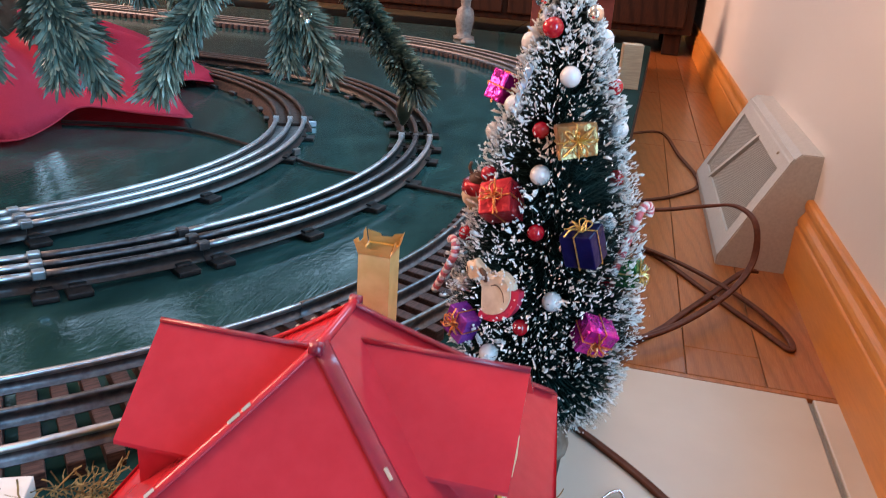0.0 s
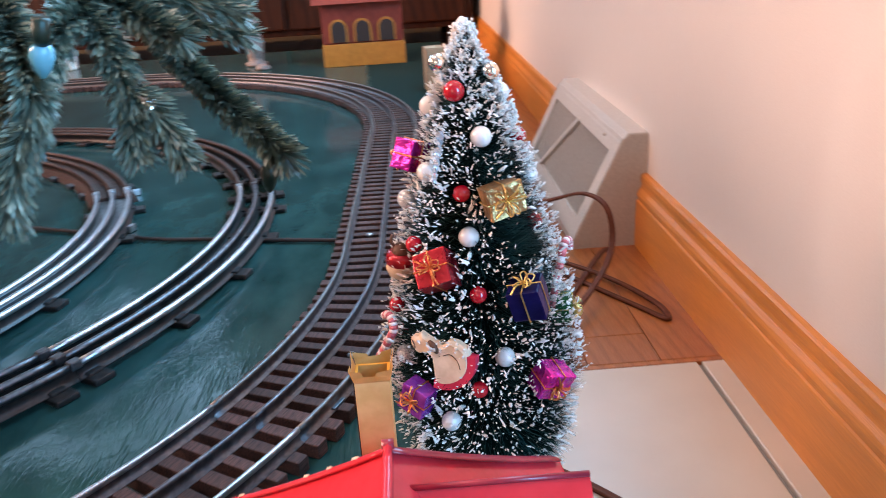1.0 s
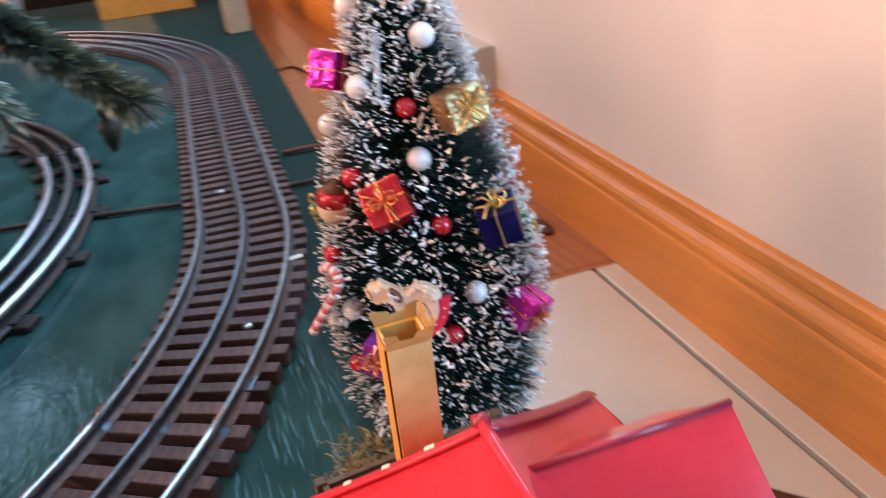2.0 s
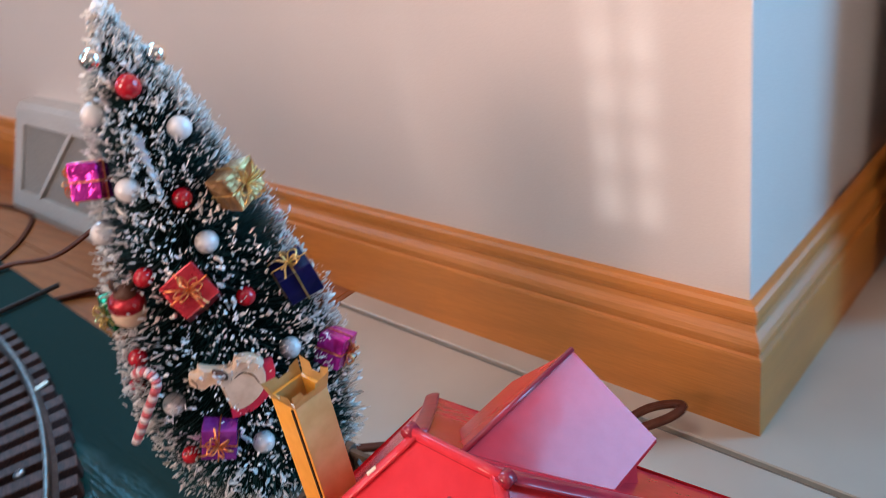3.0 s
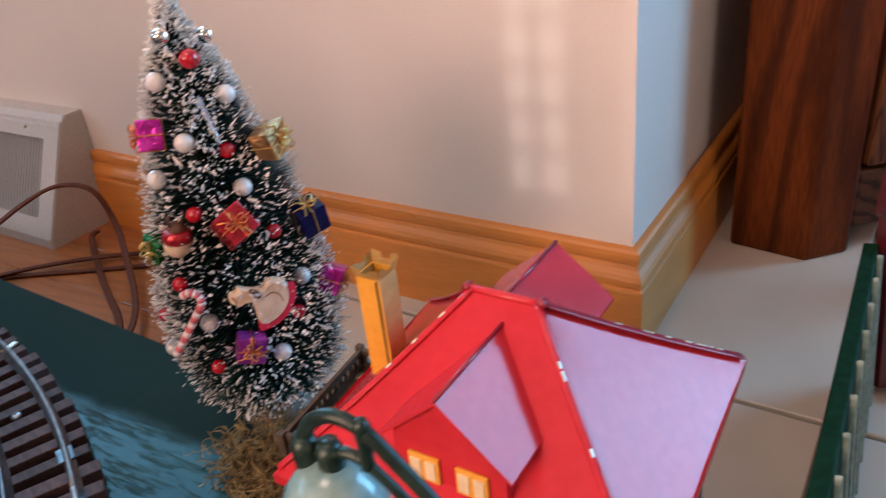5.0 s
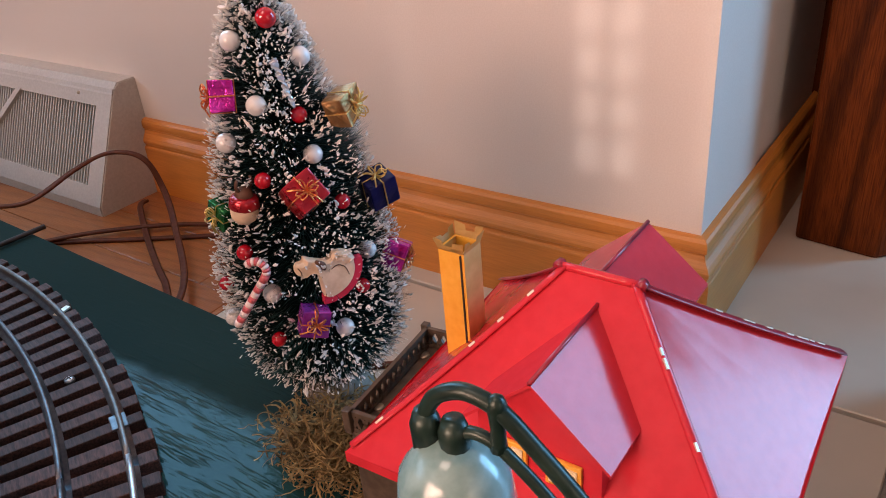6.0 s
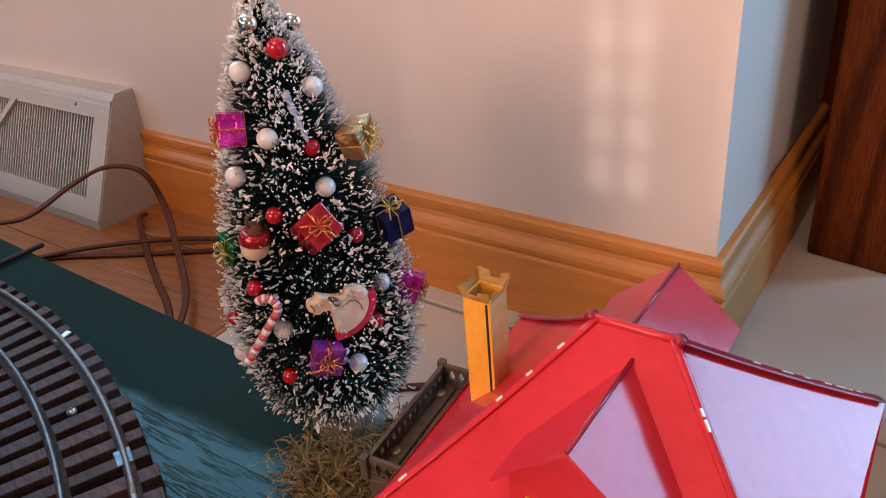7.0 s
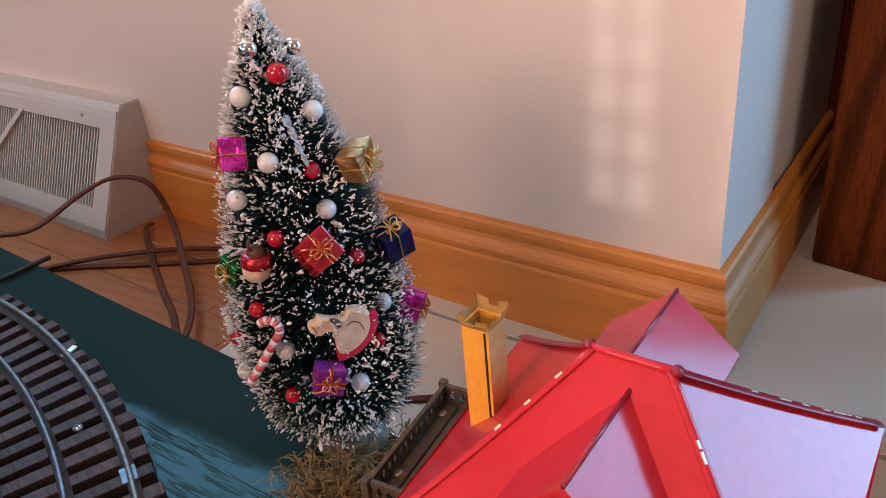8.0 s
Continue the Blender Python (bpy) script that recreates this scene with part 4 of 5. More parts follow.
BEADS = dict(
    red=[(-0.0325, 0.3605, 0.2005), (-0.032, 0.352, 0.161), (-0.028, 0.339, 0.122), (-0.0525, 0.3585, 0.1383), (-0.0295, 0.3333, 0.0811), (-0.0610, 0.3600, 0.0620),
         (-0.0620, 0.3690, 0.1060), (-0.0600, 0.3900, 0.0830), (-0.0057, 0.3747, 0.1776), (0.0005, 0.3723, 0.1396), (0.0036, 0.3692, 0.0910)],
    white=[(-0.023, 0.355, 0.183), (-0.030, 0.350, 0.143), (-0.018, 0.338, 0.093), (-0.042, 0.336, 0.065), (-0.045, 0.362, 0.168), (-0.042, 0.3734, 0.1927), (-0.0595, 0.3596, 0.0862),
           (-0.0620, 0.3880, 0.0660), (-0.0540, 0.3750, 0.1530), (-0.0129, 0.3758, 0.1961), (-0.0016, 0.3744, 0.1601), (-0.0006, 0.3690, 0.1200)],
    silver=[(-0.0382, 0.3677, 0.2108), (-0.0173, 0.3653, 0.2065)],
)
PARCELS = [(-0.0170, 0.3405, 0.1615), (-0.0440, 0.3450, 0.1310), (-0.0083, 0.3350, 0.1208), (0.0010, 0.3375, 0.0812), (-0.0555, 0.3405, 0.0753), (-0.0509, 0.3747, 0.1722), (-0.0405, 0.3370, 0.0893)]
HELD = [(Vector(p), 0.0052) for group in BEADS.values() for p in group] + [(Vector(p), 0.0085) for p in PARCELS]


def shape_radius(z):
    return float(np.interp(z, [p[0] for p in SHAPE], [p[1] for p in SHAPE]))


def lean(z):
    return AXIS + Vector((-0.0050 * z / 0.23, 0.0055 * (z / 0.23), z))


def brush_tree():
    t = thing("bottle_brush_tree", (0, 0, 0), 0, "snow-flocked dark green bottle-brush tree on a small base", "tree")
    rnd = random.Random(11)
    verts, faces, tips, mats = [], [], [], []
    held = np.array([tuple(p) for p, q in HELD])
    reach = np.array([q for p, q in HELD])
    for i in range(34000):
        z = 0.025 + 0.1995 * rnd.random() ** 1.25
        r = shape_radius(z)
        a = rnd.random() * 2 * math.pi
        clump = noise.noise((5 * math.cos(a), 5 * math.sin(a), 70 * z))
        # one tuft stands out on the side, free of snow
        turn = (math.degrees(a) + 52 + 180) % 360 - 180
        tuft = math.exp(-(turn / 20) ** 2 - ((z - 0.138) / 0.010) ** 2)
        r = r * (rnd.uniform(0.84, 1.0) + 0.09 * clump) + 0.0075 * tuft
        rise = rnd.uniform(0.02, 0.38) * r if z > 0.050 else rnd.uniform(-0.22, 0.10 + 6 * (z - 0.024)) * r
        c = lean(z)
        d = Vector((math.cos(a), math.sin(a), 0))
        bend = Vector((-d.y, d.x, 0)) * rnd.uniform(-0.16, 0.16) * r
        side = Vector((-d.y, d.x, 0)) * 0.00026
        start, mid, end = c + d * (0.30 * r), c + d * 0.72 * r + bend * 0.4 + Vector((0, 0, rise * 0.4)), c + d * r + bend + Vector((0, 0, rise))
        if (np.linalg.norm(held - np.array(end), axis=1) < reach).any() or (np.linalg.norm(held - np.array(mid), axis=1) < reach).any():
            continue
        k = len(verts)
        verts += [start - side, start + side, mid + side, mid - side, end]
        faces += [(k, k + 1, k + 2, k + 3), (k + 3, k + 2, k + 4)]
        teal = 1 if (clump < -0.30 or tuft > 0.4 or rnd.random() < 0.14) else (2 if rnd.random() < 0.06 else 0)
        mats += [teal, teal]
        tips.append((end, (end - mid).normalized(), a, z, tuft))
    me = bpy.data.meshes.new("bristles")
    me.from_pydata(verts, [], faces)
    me.materials.append(M["bristle"])
    me.materials.append(M["bristle_teal"])
    me.materials.append(M["bristle_pale"])
    me.polygons.foreach_set("material_index", mats)
    ob = new("bristles", me)
    ob.parent = t
    tagged(ob, "dark green wiry bristles", kind="stuff")
    # solid near-black core, filling in the dark between the bristles
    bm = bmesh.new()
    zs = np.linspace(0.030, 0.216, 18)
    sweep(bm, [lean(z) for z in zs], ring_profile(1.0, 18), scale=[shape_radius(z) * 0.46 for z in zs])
    part("heart", bm, M["bristle"], t, "solid dark core inside the bristles", True)
    # flock: uneven lumps that gather on some tips and leave others bare
    verts, faces = [], []
    lump = bmesh.new()
    bmesh.ops.create_icosphere(lump, subdivisions=1, radius=1.0)
    lump.verts.index_update()
    ico, tri = [v.co.copy() for v in lump.verts], [tuple(v.index for v in f.verts) for f in lump.faces]
    lump.free()

    def grain(c, ax, length, wide):
        s1 = ax.cross(Vector((0.31, 0.22, 0.93))).normalized()
        s2 = ax.cross(s1)
        k = len(verts)
        for q in ico:
            f = rnd.uniform(0.45, 1.35)
            verts.append(c + ax * (q.x * length * f) + s1 * (q.y * wide * f) + s2 * (q.z * wide * f))
        faces.extend(tuple(k + v for v in f) for f in tri)

    for end, way, a, z, tuft in tips:
        broad = noise.noise((2.6 * math.cos(a) + 4, 2.6 * math.sin(a), 34 * z))
        fine = noise.noise((11 * math.cos(a), 11 * math.sin(a) + 7, 190 * z))
        chance = 0.195 + 0.29 * broad + 0.26 * fine + 0.10 * max(0, (z - 0.15) / 0.08)
        lean_to = Vector((rnd.gauss(0, 0.30), rnd.gauss(0, 0.30), rnd.gauss(0.15, 0.3)))
        ax = (way + lean_to).normalized()
        if tuft > 0.3 or rnd.random() > chance:
            # a thin dusting on many of the other tips
            if tuft < 0.3 and rnd.random() < 0.16:
                grain(end - way * 0.0006, ax, rnd.uniform(0.0007, 0.0015), rnd.uniform(0.00015, 0.00027))
            continue
        size = rnd.lognormvariate(0, 0.50)
        l = 0.00100 * size
        grain(end - way * l * 0.5, ax, l * 1.12, 0.00032 * size ** 0.6 * rnd.uniform(0.7, 1.6))
        if fine > 0.1 and rnd.random() < 0.5:
            off = Vector((rnd.uniform(-1, 1), rnd.uniform(-1, 1), rnd.uniform(-1, 1))) * 0.0008
            grain(end - way * l + off, (way + off * 900).normalized(), l * 0.8, 0.00040 * size ** 0.5)
    # thicker snow caked in patches, most of it near the top
    for i in range(230):
        z = 0.2235 - 0.180 * rnd.random() ** 1.7
        a = rnd.random() * 2 * math.pi
        d = Vector((math.cos(a), math.sin(a), 0))
        if noise.noise((2.6 * math.cos(a) + 4, 2.6 * math.sin(a), 34 * z)) < -0.12:
            continue
        c = lean(z) + d * shape_radius(z) * rnd.uniform(0.88, 1.0) + Vector((0, 0, 0.15 * shape_radius(z)))
        if any((c - p).length < q for p, q in HELD):
            continue
        s1 = Vector((-d.y, d.x, 0))
        for n in range(rnd.randint(2, 4)):
            ax = (s1 * rnd.uniform(-1, 1) + Vector((0, 0, 1)) * rnd.uniform(-1, 1) + d * 0.3).normalized()
            grain(c + ax * 0.0009 * n, ax, rnd.uniform(0.0007, 0.0015), rnd.uniform(0.0004, 0.0009))
    me = bpy.data.meshes.new("snow")
    me.from_pydata(verts, [], faces)
    me.materials.append(M["snow"])
    ob = new("snow", me)
    ob.parent = t
    tagged(ob, "white flock snow on the tips", kind="stuff")
    bm = bmesh.new()
    sweep(bm, [lean(z) for z in np.linspace(0.008, 0.226, 14)], ring_profile(0.0014, 6))
    part("wire_stem", bm, M["wire"], t, "twisted wire stem", True)
    bm = bmesh.new()
    ball(bm, lean(0.2245), 0.0021, 2)
    bmesh.ops.scale(bm, verts=bm.verts, vec=(1, 1, 1.3), space=Matrix.Translation(-lean(0.2245)))
    part("snow_cap", bm, M["snow"], t, "blob of snow on the tip", True)
    bm = bmesh.new()
    lathe(bm, [(0.0190, 0.0005), (0.0196, 0.004), (0.0180, 0.010), (0.0120, 0.016), (0.0065, 0.022), (0.0030, 0.028)], 22, (AXIS.x, AXIS.y), 0, 0.0015)
    part("base", bm, M["brush_base"], t, "dull grey moulded base", True)


brush_tree()

# ---- ornaments on the small tree ----
GROUP = "ornaments on the small tree"
WORDS = dict(red="glossy red bead ornament pushed into the tree", white="pearly white bead ornament on the tree", silver="mirror-bright silver bead ornament near the tree top")


def bead(colour, at, r=0.0043):
    t = thing("bead_ornament", at, 0, WORDS[colour], "ornament", GROUP)
    bm = bmesh.new()
    ball(bm, (0, 0, 0), r, 3)
    part("bead", bm, M["ball_" + colour], t, "", True)
    d = (lean(at[2]) - Vector(at)).normalized()
    bm = bmesh.new()
    sweep(bm, [d * r * 0.9, d * (r + 0.012)], ring_profile(0.0004, 5))
    part("pick_wire", bm, M["wire"], t)


for colour, places in BEADS.items():
    for k, p in enumerate(places):
        bead(colour, p, 0.0043 if colour == "white" else (0.0036 if k or colour == "silver" else 0.0043))


def gift(name, at, size, turn, wrap, cord, label, bow=1.0, spin=0.0):
    """A foil-wrapped parcel with crossed cord and a looped bow."""
    t = new(name)
    t.matrix_world = pose(*at, *turn) @ Matrix.Rotation(radians(spin), 4, "Z")
    tagged(t, label, "ornament", GROUP)
    x, y, z = (v / 2 for v in size)
    bm = bmesh.new()
    box(bm, (-x, -y, -z), (x, y, z), 0.0006)
    bmesh.ops.subdivide_edges(bm, edges=bm.edges[:], cuts=1, use_grid_fill=True)
    for v in bm.verts:
        v.co += Vector((noise.noise(v.co * 400 + Vector(at) * 90), noise.noise(v.co * 380 + Vector((3, 1, 0))), noise.noise(v.co * 420 + Vector((0, 5, 2))))) * (0.0005 if bow < 1.2 else 0.0013)
    part("parcel", bm, M[wrap], t)
    w, g = 0.00034, 0.0003
    for axis in (0, 1):
        bm = bmesh.new()
        loop = [(x + g, 0, z + g), (-x - g, 0, z + g), (-x - g, 0, -z - g), (x + g, 0, -z - g)] if axis == 0 else [(0, y + g, z + g), (0, -y - g, z + g), (0, -y - g, -z - g), (0, y + g, -z - g)]
        sweep(bm, loop, ring_profile(w, 6), up=(0, 1, 0) if axis == 0 else (1, 0, 0), closed=True)
        part("cord", bm, M[cord], t)
    rnd = random.Random(int(abs(at[0]) * 1e5))
    loops = 6 if bow < 1.2 else 7
    for k in range(loops):
        a = k * 2 * math.pi / loops + rnd.uniform(0.3, 1.1)
        l = rnd.uniform(0.7, 1.0) * 0.0055 * bow
        d, u = Vector((math.cos(a), math.sin(a), 0)), Vector((0, 0, 1))
        s = Vector((-d.y, d.x, 0))
        base = u * (z + g)
        pts = smooth_path([base, base + d * l * 0.5 + u * 0.0030 * bow + s * 0.001, base + d * l + u * 0.0022 * bow * bow, base + d * l * 0.6 + u * 0.0008 - s * 0.0012, base], 5)
        bm = bmesh.new()
        sweep(bm, pts, ring_profile(0.00032, 5), up=tuple(s))
        part("bow_loop", bm, M[cord], t)
    for k in range(2):
        a = rnd.uniform(0, 6.28)
        d = Vector((math.cos(a), math.sin(a), 0))
        pts = smooth_path([(0, 0, z + g), d * 0.004 + Vector((0, 0, z + 0.0022)), d * 0.008 + Vector((0, 0, z + 0.0006))], 5)
        bm = bmesh.new()
        sweep(bm, pts, ring_profile(0.0004, 5))
        part("bow_end", bm, M[cord], t)
    return t


gift("gift_ornament", (-0.0170, 0.3405, 0.1615), (0.0150, 0.0125, 0.0100), (82, 4, 12), "foil_gold", "gold_cord", "crinkled gold foil parcel ornament tied with gold cord", 1.25, 14)
gift("gift_ornament", (-0.0440, 0.3450, 0.1310), (0.0145, 0.0145, 0.0130), (56, 8, -34), "foil_red", "red_cord", "shiny red foil parcel ornament with red and gold bow", 1.0, 34)
gift("gift_ornament", (-0.0083, 0.3350, 0.1208), (0.0135, 0.0125, 0.0140), (14, -12, -22), "foil_blue", "gold_cord", "dark blue foil parcel ornament with gold bow")
gift("gift_ornament", (0.0010, 0.3375, 0.0812), (0.0140, 0.0130, 0.0110), (112, 20, 30), "foil_magenta", "red_cord", "magenta foil parcel ornament with red cord")
gift("gift_ornament", (-0.0555, 0.3405, 0.0753), (0.0125, 0.0125, 0.0095), (84, 40, -40), "foil_purple", "red_cord", "purple foil parcel ornament with red and gold bow", 1.0, 22)
gift("gift_ornament", (-0.0509, 0.3747, 0.1722), (0.0128, 0.0128, 0.0098), (84, 10, -132), "foil_magenta", "red_cord", "bright magenta foil parcel ornament tied with red cord", 1.0, 28)
gift("gift_ornament", (0.0125, 0.3680, 0.0990), (0.0110, 0.0120, 0.0090), (80, 10, 70), "foil_green", "gold_cord", "green foil parcel ornament on the tree's side")
gift("gift_ornament", (-0.0580, 0.3830, 0.1200), (0.0110, 0.0110, 0.0080), (85, 20, -95), "foil_green", "gold_cord", "green foil parcel ornament half buried in bristles")


def rocking_horse():
    t = new("rocking_horse_ornament")
    t.matrix_world = pose(-0.0405, 0.3370, 0.0893, 90, -42, -30)
    tagged(t, "small cream rocking horse ornament on a red rocker", "ornament", GROUP)
    bm = bmesh.new()
    out = smooth_path([(-0.0070, 0.0190, 0), (-0.0066, 0.0162, 0), (-0.0036, 0.0150, 0), (-0.0022, 0.0108, 0), (-0.0054, 0.0060, 0), (-0.0095, -0.0002, 0), (-0.0045, -0.0042, 0), (0.0030, -0.0052, 0), (0.0095, -0.0026, 0), (0.0132, 0.0023, 0), (0.0126, 0.0074, 0), (0.0094, 0.0108, 0), (0.0066, 0.0104, 0), (0.0040, 0.0126, 0), (0.0018, 0.0172, 0), (0.0006, 0.0206, 0), (-0.0012, 0.0198, 0), (-0.0040, 0.0214, 0)], 4, True)
    lo = [bm.verts.new((p.x, p.y, -0.0016)) for p in out]
    mi = [bm.verts.new((p.x * 1.0, p.y * 1.0, 0.0010)) for p in out]
    hi = [bm.verts.new((p.x * 0.88 - 0.0001, p.y * 0.88, 0.0022)) for p in out]
    n = len(out)
    bm.faces.new(lo[::-1])
    bm.faces.new(hi)
    for a, b in ((lo, mi), (mi, hi)):
        for i in range(n):
            bm.faces.new((a[i], a[(i + 1) % n], b[(i + 1) % n], b[i]))
    part("horse", bm, M["ivory"], t, "cream painted horse")
    bm = bmesh.new()
    sweep(bm, [(0.0012 + 0.0154 * math.sin(radians(a)), 0.0094 - 0.0154 * math.cos(radians(a)), 0) for a in range(-52, 56, 8)], [(-0.0019, -0.0019), (0.0019, -0.0019), (0.0019, 0.0019), (-0.0019, 0.0019)], up=(0, 0, 1))
    part("rocker", bm, M["pink"], t, "curved red rocker")
    bm = bmesh.new()
    sweep(bm, smooth_path([(0.0014, 0.0096, 0.0021), (0.0026, 0.0122, 0.0024), (0.0022, 0.0158, 0.0022)], 4), ring_profile(0.0014, 6), up=(0, 0, 1), scale=[0.5 + 0.5 * math.sin(math.pi * i / 8) for i in range(9)])
    part("mane", bm, M["antler"], t, "brown painted mane", True)
    for pts in ([(-0.0062, 0.0166, 0.0021), (-0.0050, 0.0182, 0.0023), (-0.0044, 0.0204, 0.0021)], [(0.0030, 0.0072, 0.0022), (0.0062, 0.0060, 0.0023), (0.0070, 0.0022, 0.0022), (0.0052, -0.0016, 0.0021)]):
        bm = bmesh.new()
        sweep(bm, smooth_path(pts, 4), ring_profile(0.00022, 5), up=(0, 0, 1))
        part("painted_line", bm, M["antler"], t, "thin brown painted line")


rocking_horse()


def candy_cane(at, turn):
    t = new("candy_cane_ornament")
    t.matrix_world = pose(*at, *turn)
    tagged(t, "pink and white striped candy cane ornament", "ornament", GROUP)
    line = [(0, 0, -0.0205 + 0.0029 * i) for i in range(10)] + [(0.0045 - 0.0045 * math.cos(radians(a)), 0, 0.0085 + 0.0045 * math.sin(radians(a))) for a in range(15, 200, 18)]
    for k in range(len(line) - 2):
        bm = bmesh.new()
        sweep(bm, line[k:k + 2], ring_profile(0.0019, 8), up=(0, 1, 0.3))
        part("stripe", bm, M["cane_red" if k % 2 else "cane_white"], t, "", True)


candy_cane((-0.0675, 0.3593, 0.0921), (7, -35, 116))
candy_cane((0.0105, 0.3680, 0.1180), (5, 20, 60))


def figure_ornament():
    """A small rounded figure, kept as one plain shape."""
    bm = bmesh.new()
    for c, r, mi in (((0, 0, -0.0030), 0.0062, 0), ((0, 0, 0.0045), 0.0040, 2)):
        ball(bm, c, r, 2, mi)
    lathe(bm, [(0.0052, -0.0018), (0.0066, -0.0006), (0.0062, 0.0030), (0.0048, 0.0042)], 14, (0, 0), 1)
    for k in (-1, 1):
        sweep(bm, smooth_path([(k * 0.002, 0, 0.006), (k * 0.0042, 0, 0.0090), (k * 0.0036, 0, 0.0122)], 3), ring_profile(0.0008, 5), up=(0, 1, 0), mi=2)
    ob = solid("figure_ornament", bm, [M["ivory"], M["foil_red"], M["antler"]], "small cream figure ornament with a red band", "ornament", GROUP, smooth=True)
    ob.matrix_world = pose(-0.0588, 0.3660, 0.1285, 8, 6, 0)


figure_ornament()


def icicle():
    bm = bmesh.new()
    a, b = Vector((-0.0390, 0.3540, 0.1860)), Vector((-0.0430, 0.3419, 0.1691))
    line = [a.lerp(b, i / 24) for i in range(25)]
    sweep(bm, line, [(0.0016, 0.0009), (-0.0016, 0.0009), (-0.0016, -0.0009), (0.0016, -0.0009)], up=(1, 0, 0), scale=[1 - 0.55 * i / 24 for i in range(25)], spin=0.5)
    solid("icicle_ornament", bm, M["ice"], "clear twisted icicle ornament hanging on the tree", "ornament", GROUP)


icicle()

# ---- dried moss round the tree's foot ----


def moss_tuft(places, n, spread, high, seed, label):
    rnd = random.Random(seed)
    verts, faces = [], []
    for i in range(n):
        c = Vector(rnd.choice(places)) + Vector((rnd.gauss(0, spread), rnd.gauss(0, spread), abs(rnd.gauss(0, high)) + 0.001))
        a = rnd.random() * 2 * math.pi
        d = Vector((math.cos(a), math.sin(a), rnd.uniform(-0.2, 0.9))).normalized()
        p = c
        w = rnd.uniform(0.00022, 0.00055)
        s = d.cross(Vector((0, 0, 1)))
        s = (s.normalized() if s.length > 0.01 else Vector((1, 0, 0))) * w
        for k in range(rnd.randint(5, 9)):
            q = p + d * rnd.uniform(0.0014, 0.0030)
            q.z = max(q.z, 0.0006)
            j = len(verts)
            t = d.cross(s).normalized() * w
            verts += [p - s, p + s, p + t, q - s, q + s, q + t]
            faces += [(j, j + 1, j + 4, j + 3), (j + 1, j + 2, j + 5, j + 4), (j + 2, j, j + 3, j + 5)]
            d = (d + Vector((rnd.uniform(-0.7, 0.7), rnd.uniform(-0.7, 0.7), rnd.uniform(-0.6, 0.5)))).normalized()
            p = q
    me = bpy.data.meshes.new("moss")
    me.from_pydata(verts, [], faces)
    me.materials.append(M["moss"])
    tagged(new("moss", me), label, "moss", kind="stuff")


moss_tuft([(-0.066, 0.345, 0), (-0.060, 0.330, 0), (-0.045, 0.322, 0), (-0.030, 0.322, 0), (-0.066, 0.318, 0), (-0.068, 0.332, 0), (-0.052, 0.345, 0), (-0.062, 0.355, 0)], 1500, 0.0085, 0.010, 5, "tangled dried yellow-brown moss between tree and house")
moss_tuft([(-0.190, 0.262, 0), (-0.205, 0.245, 0), (-0.178, 0.250, 0)], 330, 0.009, 0.0035, 6, "loose dried moss beside the track")
bm = bmesh.new()
box(bm, (-0.024, -0.020, 0.0), (0.024, 0.020, 0.010), 0.0012)
card = solid("card_block", bm, M["plaster"], "small white block at the track side", "block")
card.matrix_world = pose(-0.232, 0.236, 0.0005, 0, 0, 24)

# ---- green street lamp with scrolled top ----


def toy_lamp():
    t = thing("street_lamp", (-0.1710, 0.1800, 0.0), -84, "green cast toy street lamp with looped top and pale globe", "lamp")
    bm = bmesh.new()
    lathe(bm, [(0.012, 0.0), (0.012, 0.003), (0.008, 0.007), (0.0045, 0.014), (0.0030, 0.022), (0.0026, 0.136), (0.0034, 0.142), (0.0030, 0.150)], 16)
    part("pole", bm, M["lamp_green"], t, "", True)
    bm = bmesh.new()
    lathe(bm, [(0.0035, 0.149), (0.0085, 0.153), (0.0108, 0.160), (0.0098, 0.168), (0.0060, 0.1735), (0.002, 0.1750)], 20)
    part("globe", bm, M["lamp_glass"], t, "pale frosted globe", True)
    for x in (-0.0047, 0.0008):
        bm = bmesh.new()
        lathe(bm, [(0.0026, 0.171), (0.0028, 0.1775), (0.0020, 0.1800)], 12, (x, 0))
        part("collar", bm, M["lamp_green"], t, "", True)
    arms = ([(-0.0042, 0.1730), (-0.0039, 0.1790), (-0.0023, 0.1832), (0.0003, 0.1857), (0.0032, 0.1867), (0.0066, 0.1858), (0.0095, 0.1836), (0.0133, 0.1790), (0.0175, 0.1738), (0.0217, 0.1680)],
            [(0.0007, 0.1720), (0.0007, 0.1745), (0.0018, 0.1772), (0.0040, 0.1784), (0.0070, 0.1775), (0.0108, 0.1740), (0.0150, 0.1690), (0.0185, 0.1640)])
    for pts, w in zip(arms, (0.0015, 0.00115)):
        bm = bmesh.new()
        sweep(bm, smooth_path([(1.16 * x, 0, z) for x, z in pts], 6), ring_profile(w, 10), up=(0, 1, 0))
        part("arm", bm, M["lamp_green"], t, "", True)
    bm = bmesh.new()
    sweep(bm, [(0.0090, 0, z) for z in (0.1765, 0.1785, 0.1815, 0.1845, 0.1860, 0.1872, 0.1878)], ring_profile(0.0016, 10), up=(0, 1, 0), scale=[0.95, 0.85, 0.8, 1.0, 1.1, 0.8, 0.3])
    part("link", bm, M["lamp_green"], t, "short link with a knob on top", True)
    bm = bmesh.new()
    sweep(bm, smooth_path([(0.0252, 0, 0.1680), (0.0261, 0, 0.1655), (0.0238, 0, 0.1635), (0.0215, 0, 0.1640)], 5), ring_profile(0.0012, 10), up=(0, 1, 0))
    part("scroll", bm, M["lamp_green"], t, "", True)


toy_lamp()

